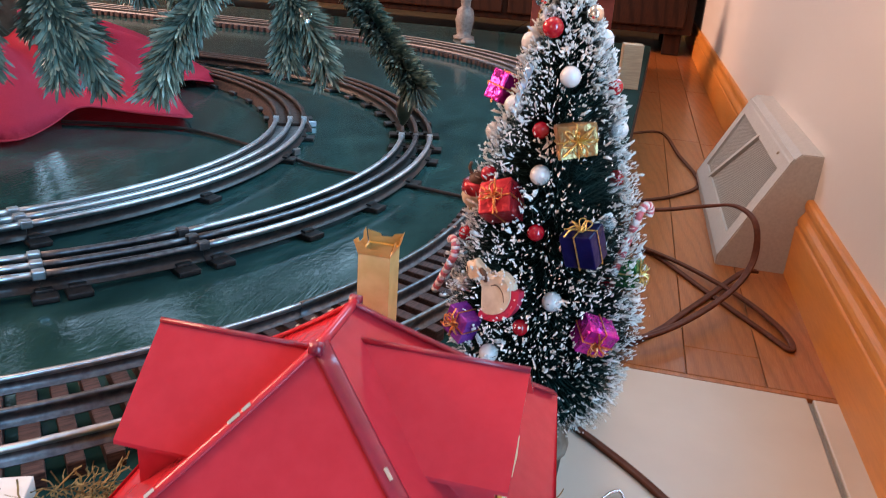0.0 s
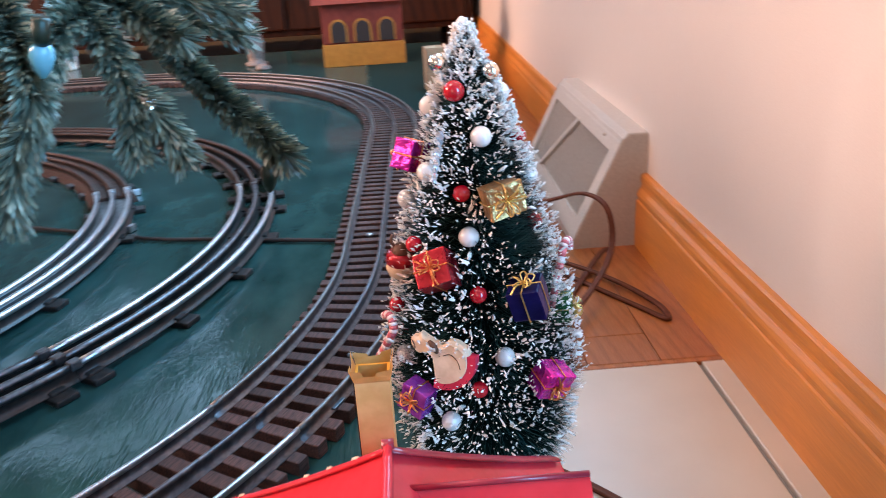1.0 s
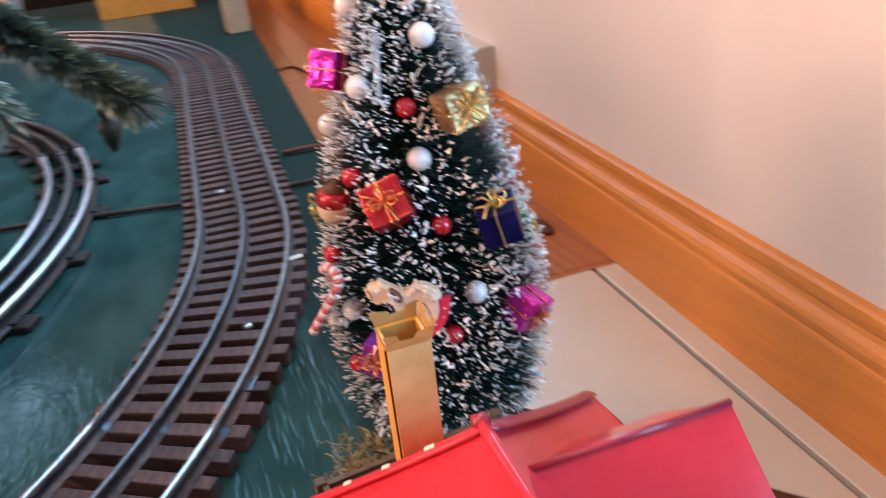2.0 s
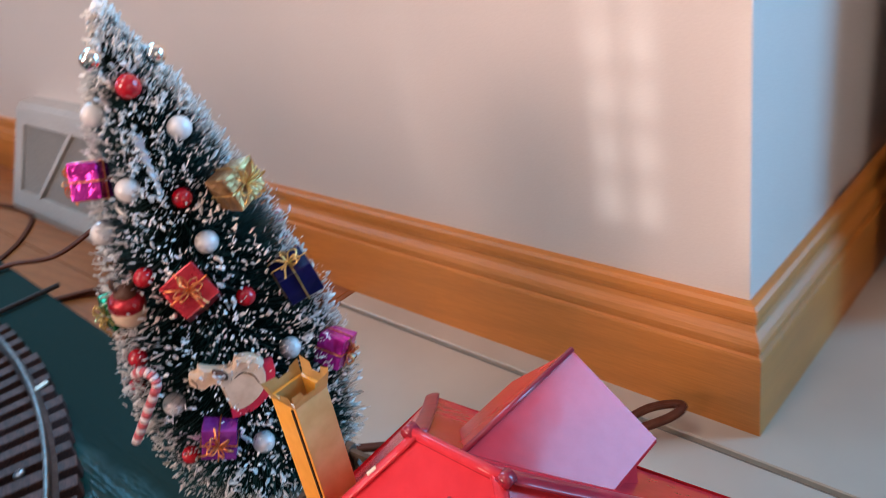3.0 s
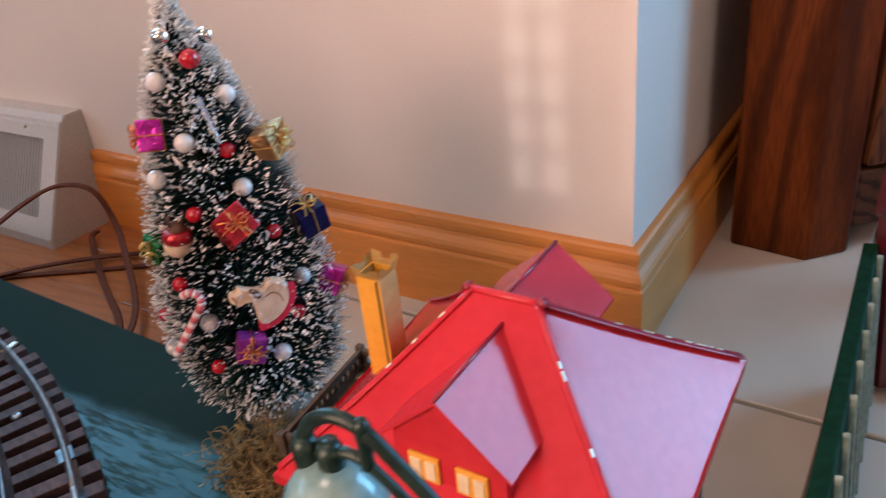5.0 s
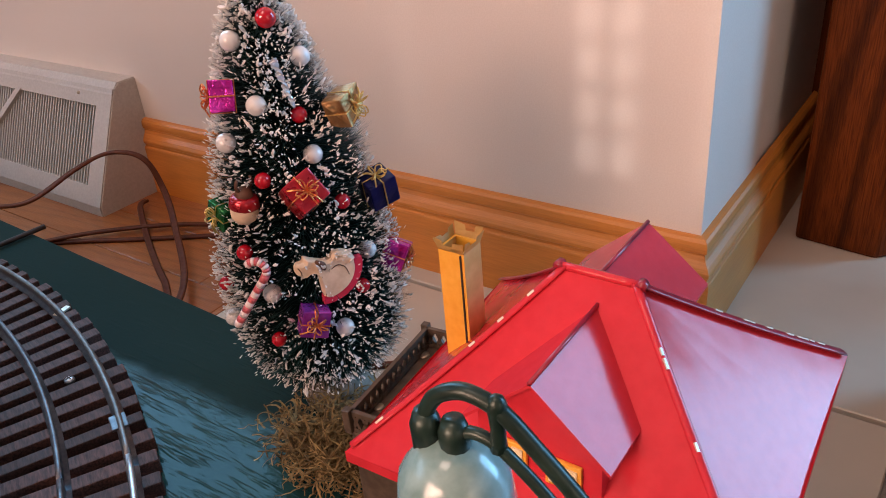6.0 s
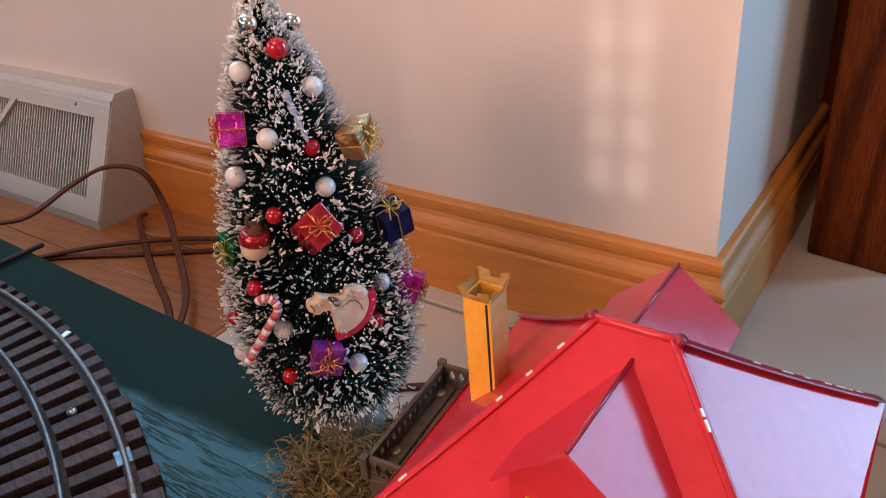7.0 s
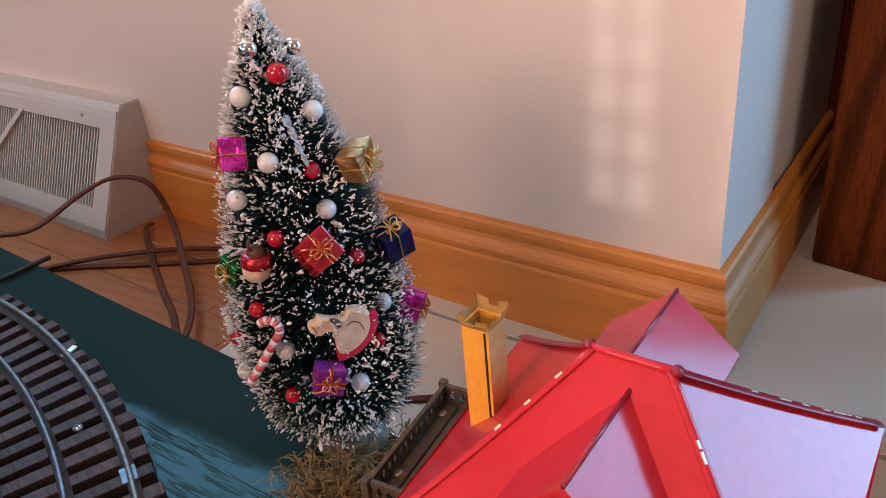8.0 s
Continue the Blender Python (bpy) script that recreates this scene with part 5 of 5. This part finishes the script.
# ---- brown electric cords on the floor ----
TWIN = [(-0.0030, 0.0), (-0.0024, 0.0013), (-0.0012, 0.0014), (0.0, 0.0008), (0.0012, 0.0014), (0.0024, 0.0013), (0.0030, 0.0), (0.0024, -0.0013), (0.0012, -0.0014), (0.0, -0.0008), (-0.0012, -0.0014), (-0.0024, -0.0013)]


def cord(points, label):
    bm = bmesh.new()
    sweep(bm, smooth_path(points, 10), TWIN)
    return solid("electric_cord", bm, M["cord"], label, "cord", "cords on the floor", smooth=True)


F = FLOOR + 0.0016
cord([(0.150, 0.790, F + 0.006), (0.140, 0.785, F + 0.007), (0.127, 0.767, F + 0.006), (0.101, 0.724, F + 0.001), (0.074, 0.675, F), (0.057, 0.642, F), (0.028, 0.602, F), (0.0, 0.58, F)], "brown twin electric cord dropping to the board's edge")
cord([(-0.03, 0.800, 0.003), (0.004, 0.797, 0.0035), (0.040, 0.789, -0.004), (0.090, 0.790, 0.006), (0.115, 0.770, 0.016), (0.130, 0.742, 0.010), (0.131, 0.724, -0.020), (0.107, 0.685, -0.040), (0.056, 0.613, -0.046), (0.0, 0.572, -0.050)], "brown twin electric cord arching over the floor")
cord([(-0.01, 0.86, F), (0.050, 0.815, F), (0.100, 0.735, F), (0.140, 0.670, F), (0.158, 0.640, F + 0.001), (0.156, 0.668, F + 0.003), (0.128, 0.725, F + 0.004), (0.080, 0.785, F + 0.004), (0.030, 0.830, F + 0.002), (-0.02, 0.870, F)], "brown twin electric cord lying in a loop")
cord([(-0.03, 0.500, F), (0.010, 0.469, F), (0.056, 0.422, F), (0.105, 0.352, F), (0.140, 0.312, F), (0.158, 0.290, F + 0.012), (0.160, 0.272, F + 0.020), (0.150, 0.278, F + 0.014), (0.120, 0.315, F + 0.001), (0.06, 0.36, F)], "brown twin electric cord along the baseboard")
cord([(0.02, 1.36, F), (0.072, 1.394, F), (0.095, 1.25, F), (0.116, 1.107, F), (0.08, 1.03, F), (0.03, 0.985, F), (-0.02, 0.95, F)], "brown twin electric cord on the oak floor")
bm = bmesh.new()
sweep(bm, smooth_path([(-0.62, 0.80, 0.003), (-0.49, 0.834, 0.003), (-0.38, 0.80, 0.003), (-0.30, 0.765, 0.003), (-0.24, 0.752, 0.003), (-0.165, 0.735, 0.003), (-0.10, 0.722, 0.003), (-0.03, 0.716, 0.003), (0.012, 0.712, 0.003)], 8), ring_profile(0.0020, 6))
solid("electric_cord", bm, M["slot"], "thin black wire running under the tracks", "cord", "cords on the floor", smooth=True)
bm = bmesh.new()
sweep(bm, smooth_path([(0.07, 0.30, FLOOR + 0.003), (0.03, 0.36, FLOOR + 0.004), (0.018, 0.40, FLOOR + 0.003), (0.03, 0.42, FLOOR + 0.003), (0.034, 0.385, FLOOR + 0.003), (0.02, 0.33, FLOOR + 0.003)], 8), ring_profile(0.0011, 6))
solid("thin_wire", bm, M["silver_cord"], "thin blue-grey wire in a coil", "wire", smooth=True)

# ---- toy picket fence on the tiles ----


def fence():
    t = thing("fence", (0.208, 0.1060, FLOOR), 180, "dark green toy picket fence with dark red end post", "fence")
    t.matrix_world = Matrix.Translation((0.208, 0.0935, FLOOR)) @ Matrix.Rotation(radians(180), 4, "Z") @ Matrix.Rotation(radians(5.2), 4, "X")
    length, high = 0.24, 0.100
    bm = bmesh.new()
    # the panel stands a little askew to the line of the post
    prism(bm, [(0.006, -0.0135), (length, -0.0075), (length, 0.0002), (0.006, -0.0060)], "z", 0.002, high + 0.004)
    bmesh.ops.bevel(bm, geom=bm.edges[:], offset=0.0006, segments=1, affect="EDGES")
    part("panel", bm, M["fence_green"], t)
    # pickets paler than the panel: the light they catch is put into their colour
    for i in range(10):
        x = -0.0050 + 0.0258 * i
        skew = -0.0062 * (1 - x / length)
        bm = bmesh.new()
        prism(bm, [(x - 0.0012, 0.001), (x + 0.0012, 0.001), (x + 0.0012, high + 0.0035), (x, high + 0.005), (x - 0.0012, high + 0.0035)], "y", skew + 0.0006, skew + 0.0034)
        bmesh.ops.bevel(bm, geom=bm.edges[:], offset=0.0004, segments=1, affect="EDGES")
        part("picket", bm, M["slat"], t, "grey-green picket, paled for the light it catches")
    bm = bmesh.new()
    lathe(bm, [(0.0085, 0.006), (0.0085, 0.120), (0.0098, 0.122), (0.0098, 0.127), (0.0080, 0.140), (0.0060, 0.150), (0.0035, 0.151)], 6)
    part("post", bm, M["post"], t, "dark red turned post")
    bm = bmesh.new()
    box(bm, (-0.017, 0.004, -0.001), (0.010, 0.0175, 0.005), 0.0008)
    part("foot_block", bm, M["pine"], t, "pale pine foot block")
    bm = bmesh.new()
    sweep(bm, smooth_path([(0.006, 0.0095, 0.112), (-0.004, 0.0105, 0.106), (-0.012, 0.010, 0.110), (-0.0125, 0.011, 0.088), (-0.006, 0.0108, 0.074), (-0.011, 0.0112, 0.058), (-0.0085, 0.0105, 0.040), (0.001, 0.0105, 0.047), (-0.006, 0.0105, 0.022)], 6), ring_profile(0.0007, 6))
    part("tie_wire", bm, M["rail"], t, "bent fixing wire", True)


fence()


def red_leg():
    bm = bmesh.new()
    a, b = Vector((0.355, 0.0600, FLOOR + 0.014)), Vector((0.445, -0.023, 0.162))
    line = [a.lerp(b, i / 10) for i in range(11)]
    sweep(bm, line, ring_profile(0.0145, 8), scale=[0.62] + [0.85 + 0.02 * i for i in range(10)])
    bmesh.ops.translate(bm, verts=bm.verts, vec=(0, 0, -0.006))
    solid("red_post", bm, M["post"], "dark red painted wooden post leaning on the tiles", "post")


red_leg()

# ---- Christmas tree over the layout ----
TRUNK = Vector((-0.86, 0.98, 0))


def needles(verts, faces, line, per_metre, length, rnd):
    for a, b in zip(line, line[1:]):
        n = max(1, int((b - a).length * per_metre))
        way = (b - a).normalized()
        s = way.cross(Vector((0.2, 0.1, 1))).normalized()
        u = s.cross(way)
        for _ in range(n):
            p = a.lerp(b, rnd.random())
            th = rnd.random() * 2 * math.pi
            out = s * math.cos(th) + u * math.sin(th)
            l = length * rnd.uniform(0.7, 1.1)
            tip = p + (way * rnd.uniform(0.70, 1.15) + out * rnd.uniform(0.50, 0.85)).normalized() * l
            side = (tip - p).cross(out.cross(way) if rnd.random() < 0.5 else way)
            side = side.normalized() * 0.0007 if side.length > 1e-6 else s * 0.0007
            mid = p.lerp(tip, 0.85)
            j = len(verts)
            verts += [p - side * 0.7, p + side * 0.7, mid + side, mid - side, tip]
            faces += [(j, j + 1, j + 2, j + 3), (j + 3, j + 2, j + 4)]


def twig_part(points, parent, rnd, per_metre=20000, length=0.0190):
    line = smooth_path(points, 5)
    verts, faces = [], []
    needles(verts, faces, line, per_metre, length, rnd)
    n = len(faces)
    bm = bmesh.new()
    sweep(bm, line, ring_profile(0.0016, 5), scale=[1.2 - 0.7 * i / (len(line) - 1) for i in range(len(line))])
    bm.verts.index_update()
    k = len(verts)
    verts += [v.co.copy() for v in bm.verts]
    faces += [tuple(k + v.index for v in f.verts) for f in bm.faces]
    bm.free()
    me = bpy.data.meshes.new("branch")
    me.from_pydata(verts, [], faces)
    me.materials.append(M["needle"])
    me.materials.append(M["twig"])
    me.polygons.foreach_set("material_index", [0] * n + [1] * (len(faces) - n))
    ob = new("branch", me)
    ob.parent = parent
    return ob


def christmas_tree():
    t = thing("christmas_tree", (0, 0, 0), 0, "artificial Christmas tree with drooping blue-green needled branches", "tree")
    rnd = random.Random(21)
    bm = bmesh.new()
    lathe(bm, [(0.035, 0.0), (0.033, 0.3), (0.028, 0.9), (0.015, 1.7)], 12, (TRUNK.x, TRUNK.y), 0, 0.003)
    part("trunk", bm, M["bark"], t, "", True)
    low = [
        [(-0.64, 0.86, 0.310), (-0.38, 0.76, 0.270), (-0.262, 0.680, 0.225), (-0.187, 0.577, 0.183), (-0.1254, 0.5050, 0.1440)],
        [(-0.64, 0.86, 0.310), (-0.32, 0.62, 0.275), (-0.222, 0.525, 0.215), (-0.2025, 0.489, 0.157)],
        [(-0.64, 0.84, 0.310), (-0.34, 0.58, 0.280), (-0.237, 0.458, 0.212), (-0.246, 0.428, 0.154)],
        [(-0.66, 0.82, 0.310), (-0.44, 0.59, 0.280), (-0.338, 0.455, 0.208), (-0.310, 0.4215, 0.147)],
        [(-0.68, 0.82, 0.310), (-0.46, 0.53, 0.280), (-0.368, 0.440, 0.218), (-0.358, 0.410, 0.157)],
        [(-0.66, 0.84, 0.310), (-0.43, 0.64, 0.260), (-0.340, 0.540, 0.225), (-0.305, 0.500, 0.198)],
        [(-0.66, 0.88, 0.310), (-0.39, 0.70, 0.275), (-0.258, 0.585, 0.245), (-0.178, 0.520, 0.212)],
        [(-0.64, 0.84, 0.320), (-0.37, 0.60, 0.270), (-0.303, 0.505, 0.225), (-0.288, 0.470, 0.193)],
        [(-0.70, 0.84, 0.310), (-0.50, 0.63, 0.250), (-0.420, 0.545, 0.200), (-0.392, 0.505, 0.158)],
        [(-0.70, 0.80, 0.310), (-0.52, 0.59, 0.250), (-0.450, 0.505, 0.200), (-0.432, 0.465, 0.150)],
    ]
    for pts in low:
        twig_part(pts, t, rnd)
    # side shoots on the low branches
    for pts in low:
        line = smooth_path(pts, 5)
        for k in (6, 9, 12):
            if k < len(line) - 3:
                p, q = line[k], line[k + 2]
                s = (q - p).normalized().cross(Vector((0, 0, 1))) * (1 if (k // 3) % 2 else -1)
                e = p + s * 0.05 + (q - p).normalized() * 0.05 + Vector((0, 0, 0.008))
                twig_part([p, p.lerp(e, 0.5) + Vector((0, 0, 0.006)), e], t, rnd, 11000)
    # upper whorls out of reach of the lens, thinner, added for their shade
    for w in range(7):
        z, reach, n = 0.42 + 0.17 * w, 0.62 - 0.07 * w, 11
        for i in range(n):
            a = 2 * math.pi * (i + 0.5 * (w % 2)) / n + rnd.uniform(-0.1, 0.1)
            d = Vector((math.cos(a), math.sin(a), 0))
            base = TRUNK + Vector((0, 0, z))
            end = base + d * reach + Vector((0, 0, -0.08))
            mid = base + d * reach * 0.55 + Vector((0, 0, 0.03))
            twig_part([base + d * 0.02, mid, end], t, rnd, 900, 0.03)
            for k in (-1, 1):
                s = Vector((-d.y, d.x, 0)) * k
                twig_part([mid, mid + d * 0.10 + s * 0.08, mid + d * 0.2 + s * 0.14 - Vector((0, 0, 0.05))], t, rnd, 900, 0.03)
    # unseen low branches, denser and drooping westward to hold back the west light
    for i in range(14):
        a = 2 * math.pi * i / 14 + 0.1
        if -1.5 < (a + math.pi) % (2 * math.pi) - math.pi < -0.3:
            continue
        d = Vector((math.cos(a), math.sin(a), 0))
        base = TRUNK + Vector((0, 0, 0.30))
        droop = 0.20 if d.x < 0.3 else 0.10
        twig_part([base + d * 0.02, base + d * 0.32 + Vector((0, 0, 0.02)), base + d * 0.62 + Vector((0, 0, -droop))], t, rnd, 3500, 0.03)
        for k in (-1, 1):
            s = Vector((-d.y, d.x, 0)) * k
            twig_part([base + d * 0.25, base + d * 0.36 + s * 0.09, base + d * 0.52 + s * 0.15 - Vector((0, 0, droop))], t, rnd, 3500, 0.03)


christmas_tree()


def light_bulb(at, turn, material, label):
    t = new("light_bulb")
    t.matrix_world = pose(*at, *turn)
    tagged(t, label, "light bulb", "bulbs on the Christmas tree")
    bm = bmesh.new()
    lathe(bm, [(0.0018, 0.0), (0.0052, 0.004), (0.0060, 0.008), (0.0045, 0.014), (0.0020, 0.019), (0.0006, 0.0205)], 14)
    part("glass", bm, material, t, "", True)
    bm = bmesh.new()
    lathe(bm, [(0.0038, -0.012), (0.0042, -0.002), (0.0036, 0.001)], 12)
    part("socket", bm, M["lamp_green"], t, "", True)


light_bulb((-0.2170, 0.4350, 0.2220), (200, 20, 0), M["bulb"], "pale blue unlit bulb clipped among the needles")
light_bulb((-0.200, 0.500, 0.186), (170, -30, 0), M["ball_silver"], "clear shiny bulb among the needles")
light_bulb((-0.1405, 0.5370, 0.1310), (180, 4, 0), M["lamp_green"], "dark green unlit bulb hanging under a branch tip")

# ---- red felt tree skirt ----


def skirt():
    bm = bmesh.new()
    t = thing("tree_skirt", (0, 0, 0), 0, "rumpled red felt skirt spread under the Christmas tree", "skirt")
    rows, n, k = [], 180, 16
    for j in range(k + 1):
        s = j / k
        row = []
        for i in range(n):
            a = 2 * math.pi * i / n
            ridge = math.cos(10 * (a + radians(9)))
            w = (math.degrees(a) + 180) % 360 - 180
            flap, arch = math.exp(-((w + 20) / 8) ** 2), math.exp(-((w + 31) / 5) ** 2)
            edge = 0.325 + 0.020 * ridge + 0.02 * noise.noise((2 * math.cos(a), 2 * math.sin(a), 5)) + 0.085 * flap - 0.04 / (1 + math.exp(-(w + 8) / 3)) + 0.03 * math.exp(-((w + 46) / 9) ** 2)
            r = 0.05 + (edge - 0.05) * s
            fold = (0.5 + 0.5 * ridge) ** 1.3
            z = 0.055 * (1 - s) ** 1.2 + (0.008 * arch + 0.004 * flap) * s ** 3 + 0.050 * fold * math.sin(math.pi * min(1, s * 1.02)) ** 0.6 * (1 - 0.35 * s) + 0.004 + 0.009 * (0.5 - 0.5 * ridge) * s + 0.005 * (1 + noise.noise((9 * r, 6 * a, 1)))
            row.append(bm.verts.new((TRUNK.x + r * math.cos(a), TRUNK.y - 0.02 + r * math.sin(a), z)))
        rows.append(row)
    for a, b in zip(rows, rows[1:]):
        for i in range(n):
            bm.faces.new((a[i], b[i], b[(i + 1) % n], a[(i + 1) % n]))
    hem = [v.co.copy() for v in rows[-1]]
    bmesh.ops.solidify(bm, geom=bm.faces[:], thickness=0.002)
    part("felt", bm, M["cloth"], t, "", True)
    bm = bmesh.new()
    sweep(bm, hem, ring_profile(0.0010, 5), closed=True)
    part("binding", bm, M["cloth_edge"], t, "thin darker red binding along the hem", True)


skirt()

# ---- far side of the layout ----


def station():
    t = thing("toy_station", (-0.134, 1.860, 0.0), 1.5, "toy station with yellow base, red upper wall and arched windows", "house")
    w, d = 0.074, 0.055
    t.scale = (1.2, 1.2, 1.2)
    bm = bmesh.new()
    box(bm, (-w, -d, 0.0), (w, d, 0.040), 0.001)
    part("lower_wall", bm, M["station_yellow"], t, "yellow lower wall")
    bm = bmesh.new()
    box(bm, (-w + 0.002, -d + 0.002, 0.0405), (w - 0.002, d - 0.002, 0.110), 0.001)
    part("upper_wall", bm, M["station_red"], t, "red upper wall")
    for k in (-1, 0, 1):
        x = k * 0.043
        for scale, y0, y1, m, name in ((1.0, -0.0555, -0.0525, M["station_yellow"], "window"), (0.78, -0.0565, -0.0532, M["slot"], "pane")):
            a, h = 0.016 * scale, 0.043
            poly = [(x - a, h), (x + a, h)] + [(x + a * math.cos(radians(q)), h + 0.024 + a * math.sin(radians(q))) for q in range(0, 181, 18)]
            bm = bmesh.new()
            prism(bm, poly, "y", y0, y1)
            part(name, bm, m, t, "arched window surround" if name == "window" else "")
    bm = bmesh.new()
    prism(bm, [(-d - 0.012, 0.110), (d + 0.012, 0.110), (0.0, 0.165)], "x", -w - 0.012, w + 0.012)
    part("roof", bm, M["station_red"], t, "red pitched roof")


station()


def figurine():
    bm = bmesh.new()
    lathe(bm, [(0.024, 0.0), (0.025, 0.006), (0.016, 0.009), (0.018, 0.02), (0.021, 0.045), (0.017, 0.066), (0.010, 0.074), (0.014, 0.084), (0.014, 0.096), (0.006, 0.108)], 16, (0, 0), 0, 0.006)
    ob = solid("figurine", bm, M["dull_plaster"], "small greyish plaster figurine standing on the board", "figurine", smooth=True)
    ob.matrix_world = pose(-0.385, 1.900, 0.0003)


figurine()
bm = bmesh.new()
box(bm, (-0.017, -0.016, 0.0), (0.017, 0.016, 0.075), 0.0015)
ob = solid("wood_block", bm, M["pine"], "pale wooden block at the board's corner", "block")
ob.matrix_world = pose(0.004, 1.455, 0.0003, 0, 0, 8)
bm = bmesh.new()
lathe(bm, [(0.016, 0.0), (0.017, 0.004), (0.012, 0.010), (0.005, 0.012)], 16)
ob = solid("plaster_disc", bm, M["dull_plaster"], "small greyish plaster disc by the far track", "disc", smooth=True)
ob.matrix_world = pose(-0.36, 1.83, 0.0003)
bm = bmesh.new()
box(bm, (-0.02, -0.012, 0.0), (0.02, 0.012, 0.03), 0.003)
ob = solid("white_box", bm, M["plaster"], "small white box behind the far track", "box")
ob.matrix_world = pose(-0.86, 2.03, 0.0003, 0, 0, 15)


def sideboard():
    t = thing("sideboard", (-0.97, 2.45, FLOOR), 0, "dark reddish-brown wooden sideboard behind the layout", "sideboard")
    bm = bmesh.new()
    box(bm, (-1.0, 0.0, 0.06), (1.135, 0.45, 0.85), 0.004)
    part("body", bm, M["sideboard"], t)
    bm = bmesh.new()
    box(bm, (-1.02, -0.02, 0.852), (1.145, 0.46, 0.88), 0.004)
    part("top", bm, M["sideboard"], t)
    for k in range(4):
        x = -0.98 + 0.527 * k
        bm = bmesh.new()
        box(bm, (x, -0.016, 0.08), (x + 0.51, -0.001, 0.83), 0.004)
        door = part("door", bm, M["sideboard"], t)
        bm = bmesh.new()
        ball(bm, (x + 0.43, -0.028, 0.5), 0.013, 2)
        part("knob", bm, M["gold_cord"], door, "brass knob", True)
    for x in (-0.97, 1.06):
        for y in (0.02, 0.38):
            bm = bmesh.new()
            box(bm, (x, y, 0.0), (x + 0.05, y + 0.05, 0.06), 0.003)
            part("leg", bm, M["sideboard"], t)


sideboard()

# ---- floor pieces ----
PITCH, JOINT = 0.457, 0.0042
shapes = {}


def tile_shape(w, d):
    key = (round(w, 4), round(d, 4))
    if key not in shapes:
        bm = bmesh.new()
        box(bm, (0, 0, -0.004), (w, d, 0.0), 0)
        bmesh.ops.bevel(bm, geom=[e for e in bm.edges if all(v.co.z > -0.001 for v in e.verts)], offset=0.0008, segments=1, affect="EDGES")
        shapes[key] = mesh_of("tile", bm, M["tile"])
    return shapes[key]


x = 0.1605 + JOINT / 2 - 8 * PITCH
while x < 1.6:
    y = 0.5715 - 7 * PITCH
    while y < 0.5:
        w, d = PITCH - JOINT, PITCH - JOINT
        ob = new("tile", tile_shape(w, d))
        ob.parent = floor
        ob.location = (x, y + JOINT, FLOOR)
        y += PITCH
    x += PITCH
bm = bmesh.new()
box(bm, (-3.29, 0.5722, FLOOR - 0.004), (EAST, 0.5774, FLOOR - 0.0003), 0.0003)
ob = part("threshold", bm, M["plank"], floor, "thin wooden strip between tiles and planks")
rnd = random.Random(8)
for i in range(10):
    x = EAST - 0.0575 * (i + 1)
    y = 0.5778 - rnd.uniform(0, 0.5)
    while y < 3.2:
        l = rnd.uniform(0.45, 0.9)
        y0, y1 = max(y, 0.5778), min(y + l, 3.2)
        if y1 - y0 > 0.02:
            bm = bmesh.new()
            box(bm, (0.0003, 0, -0.004), (0.0572, y1 - y0 - 0.0005, 0.0), 0)
            bmesh.ops.bevel(bm, geom=[e for e in bm.edges if all(v.co.z > -0.001 for v in e.verts)], offset=0.0005, segments=1, affect="EDGES")
            ob = new("plank", mesh_of("plank", bm, M["plank"]))
            ob.parent = floor
            ob.location = (x, y0, FLOOR)
        y += l
bm = bmesh.new()
box(bm, (-3.29, 0.5778, FLOOR - 0.003), (EAST - 0.578, 3.2, FLOOR))
part("plank_field", bm, M["plank"], floor, "oak planks hidden under the board")
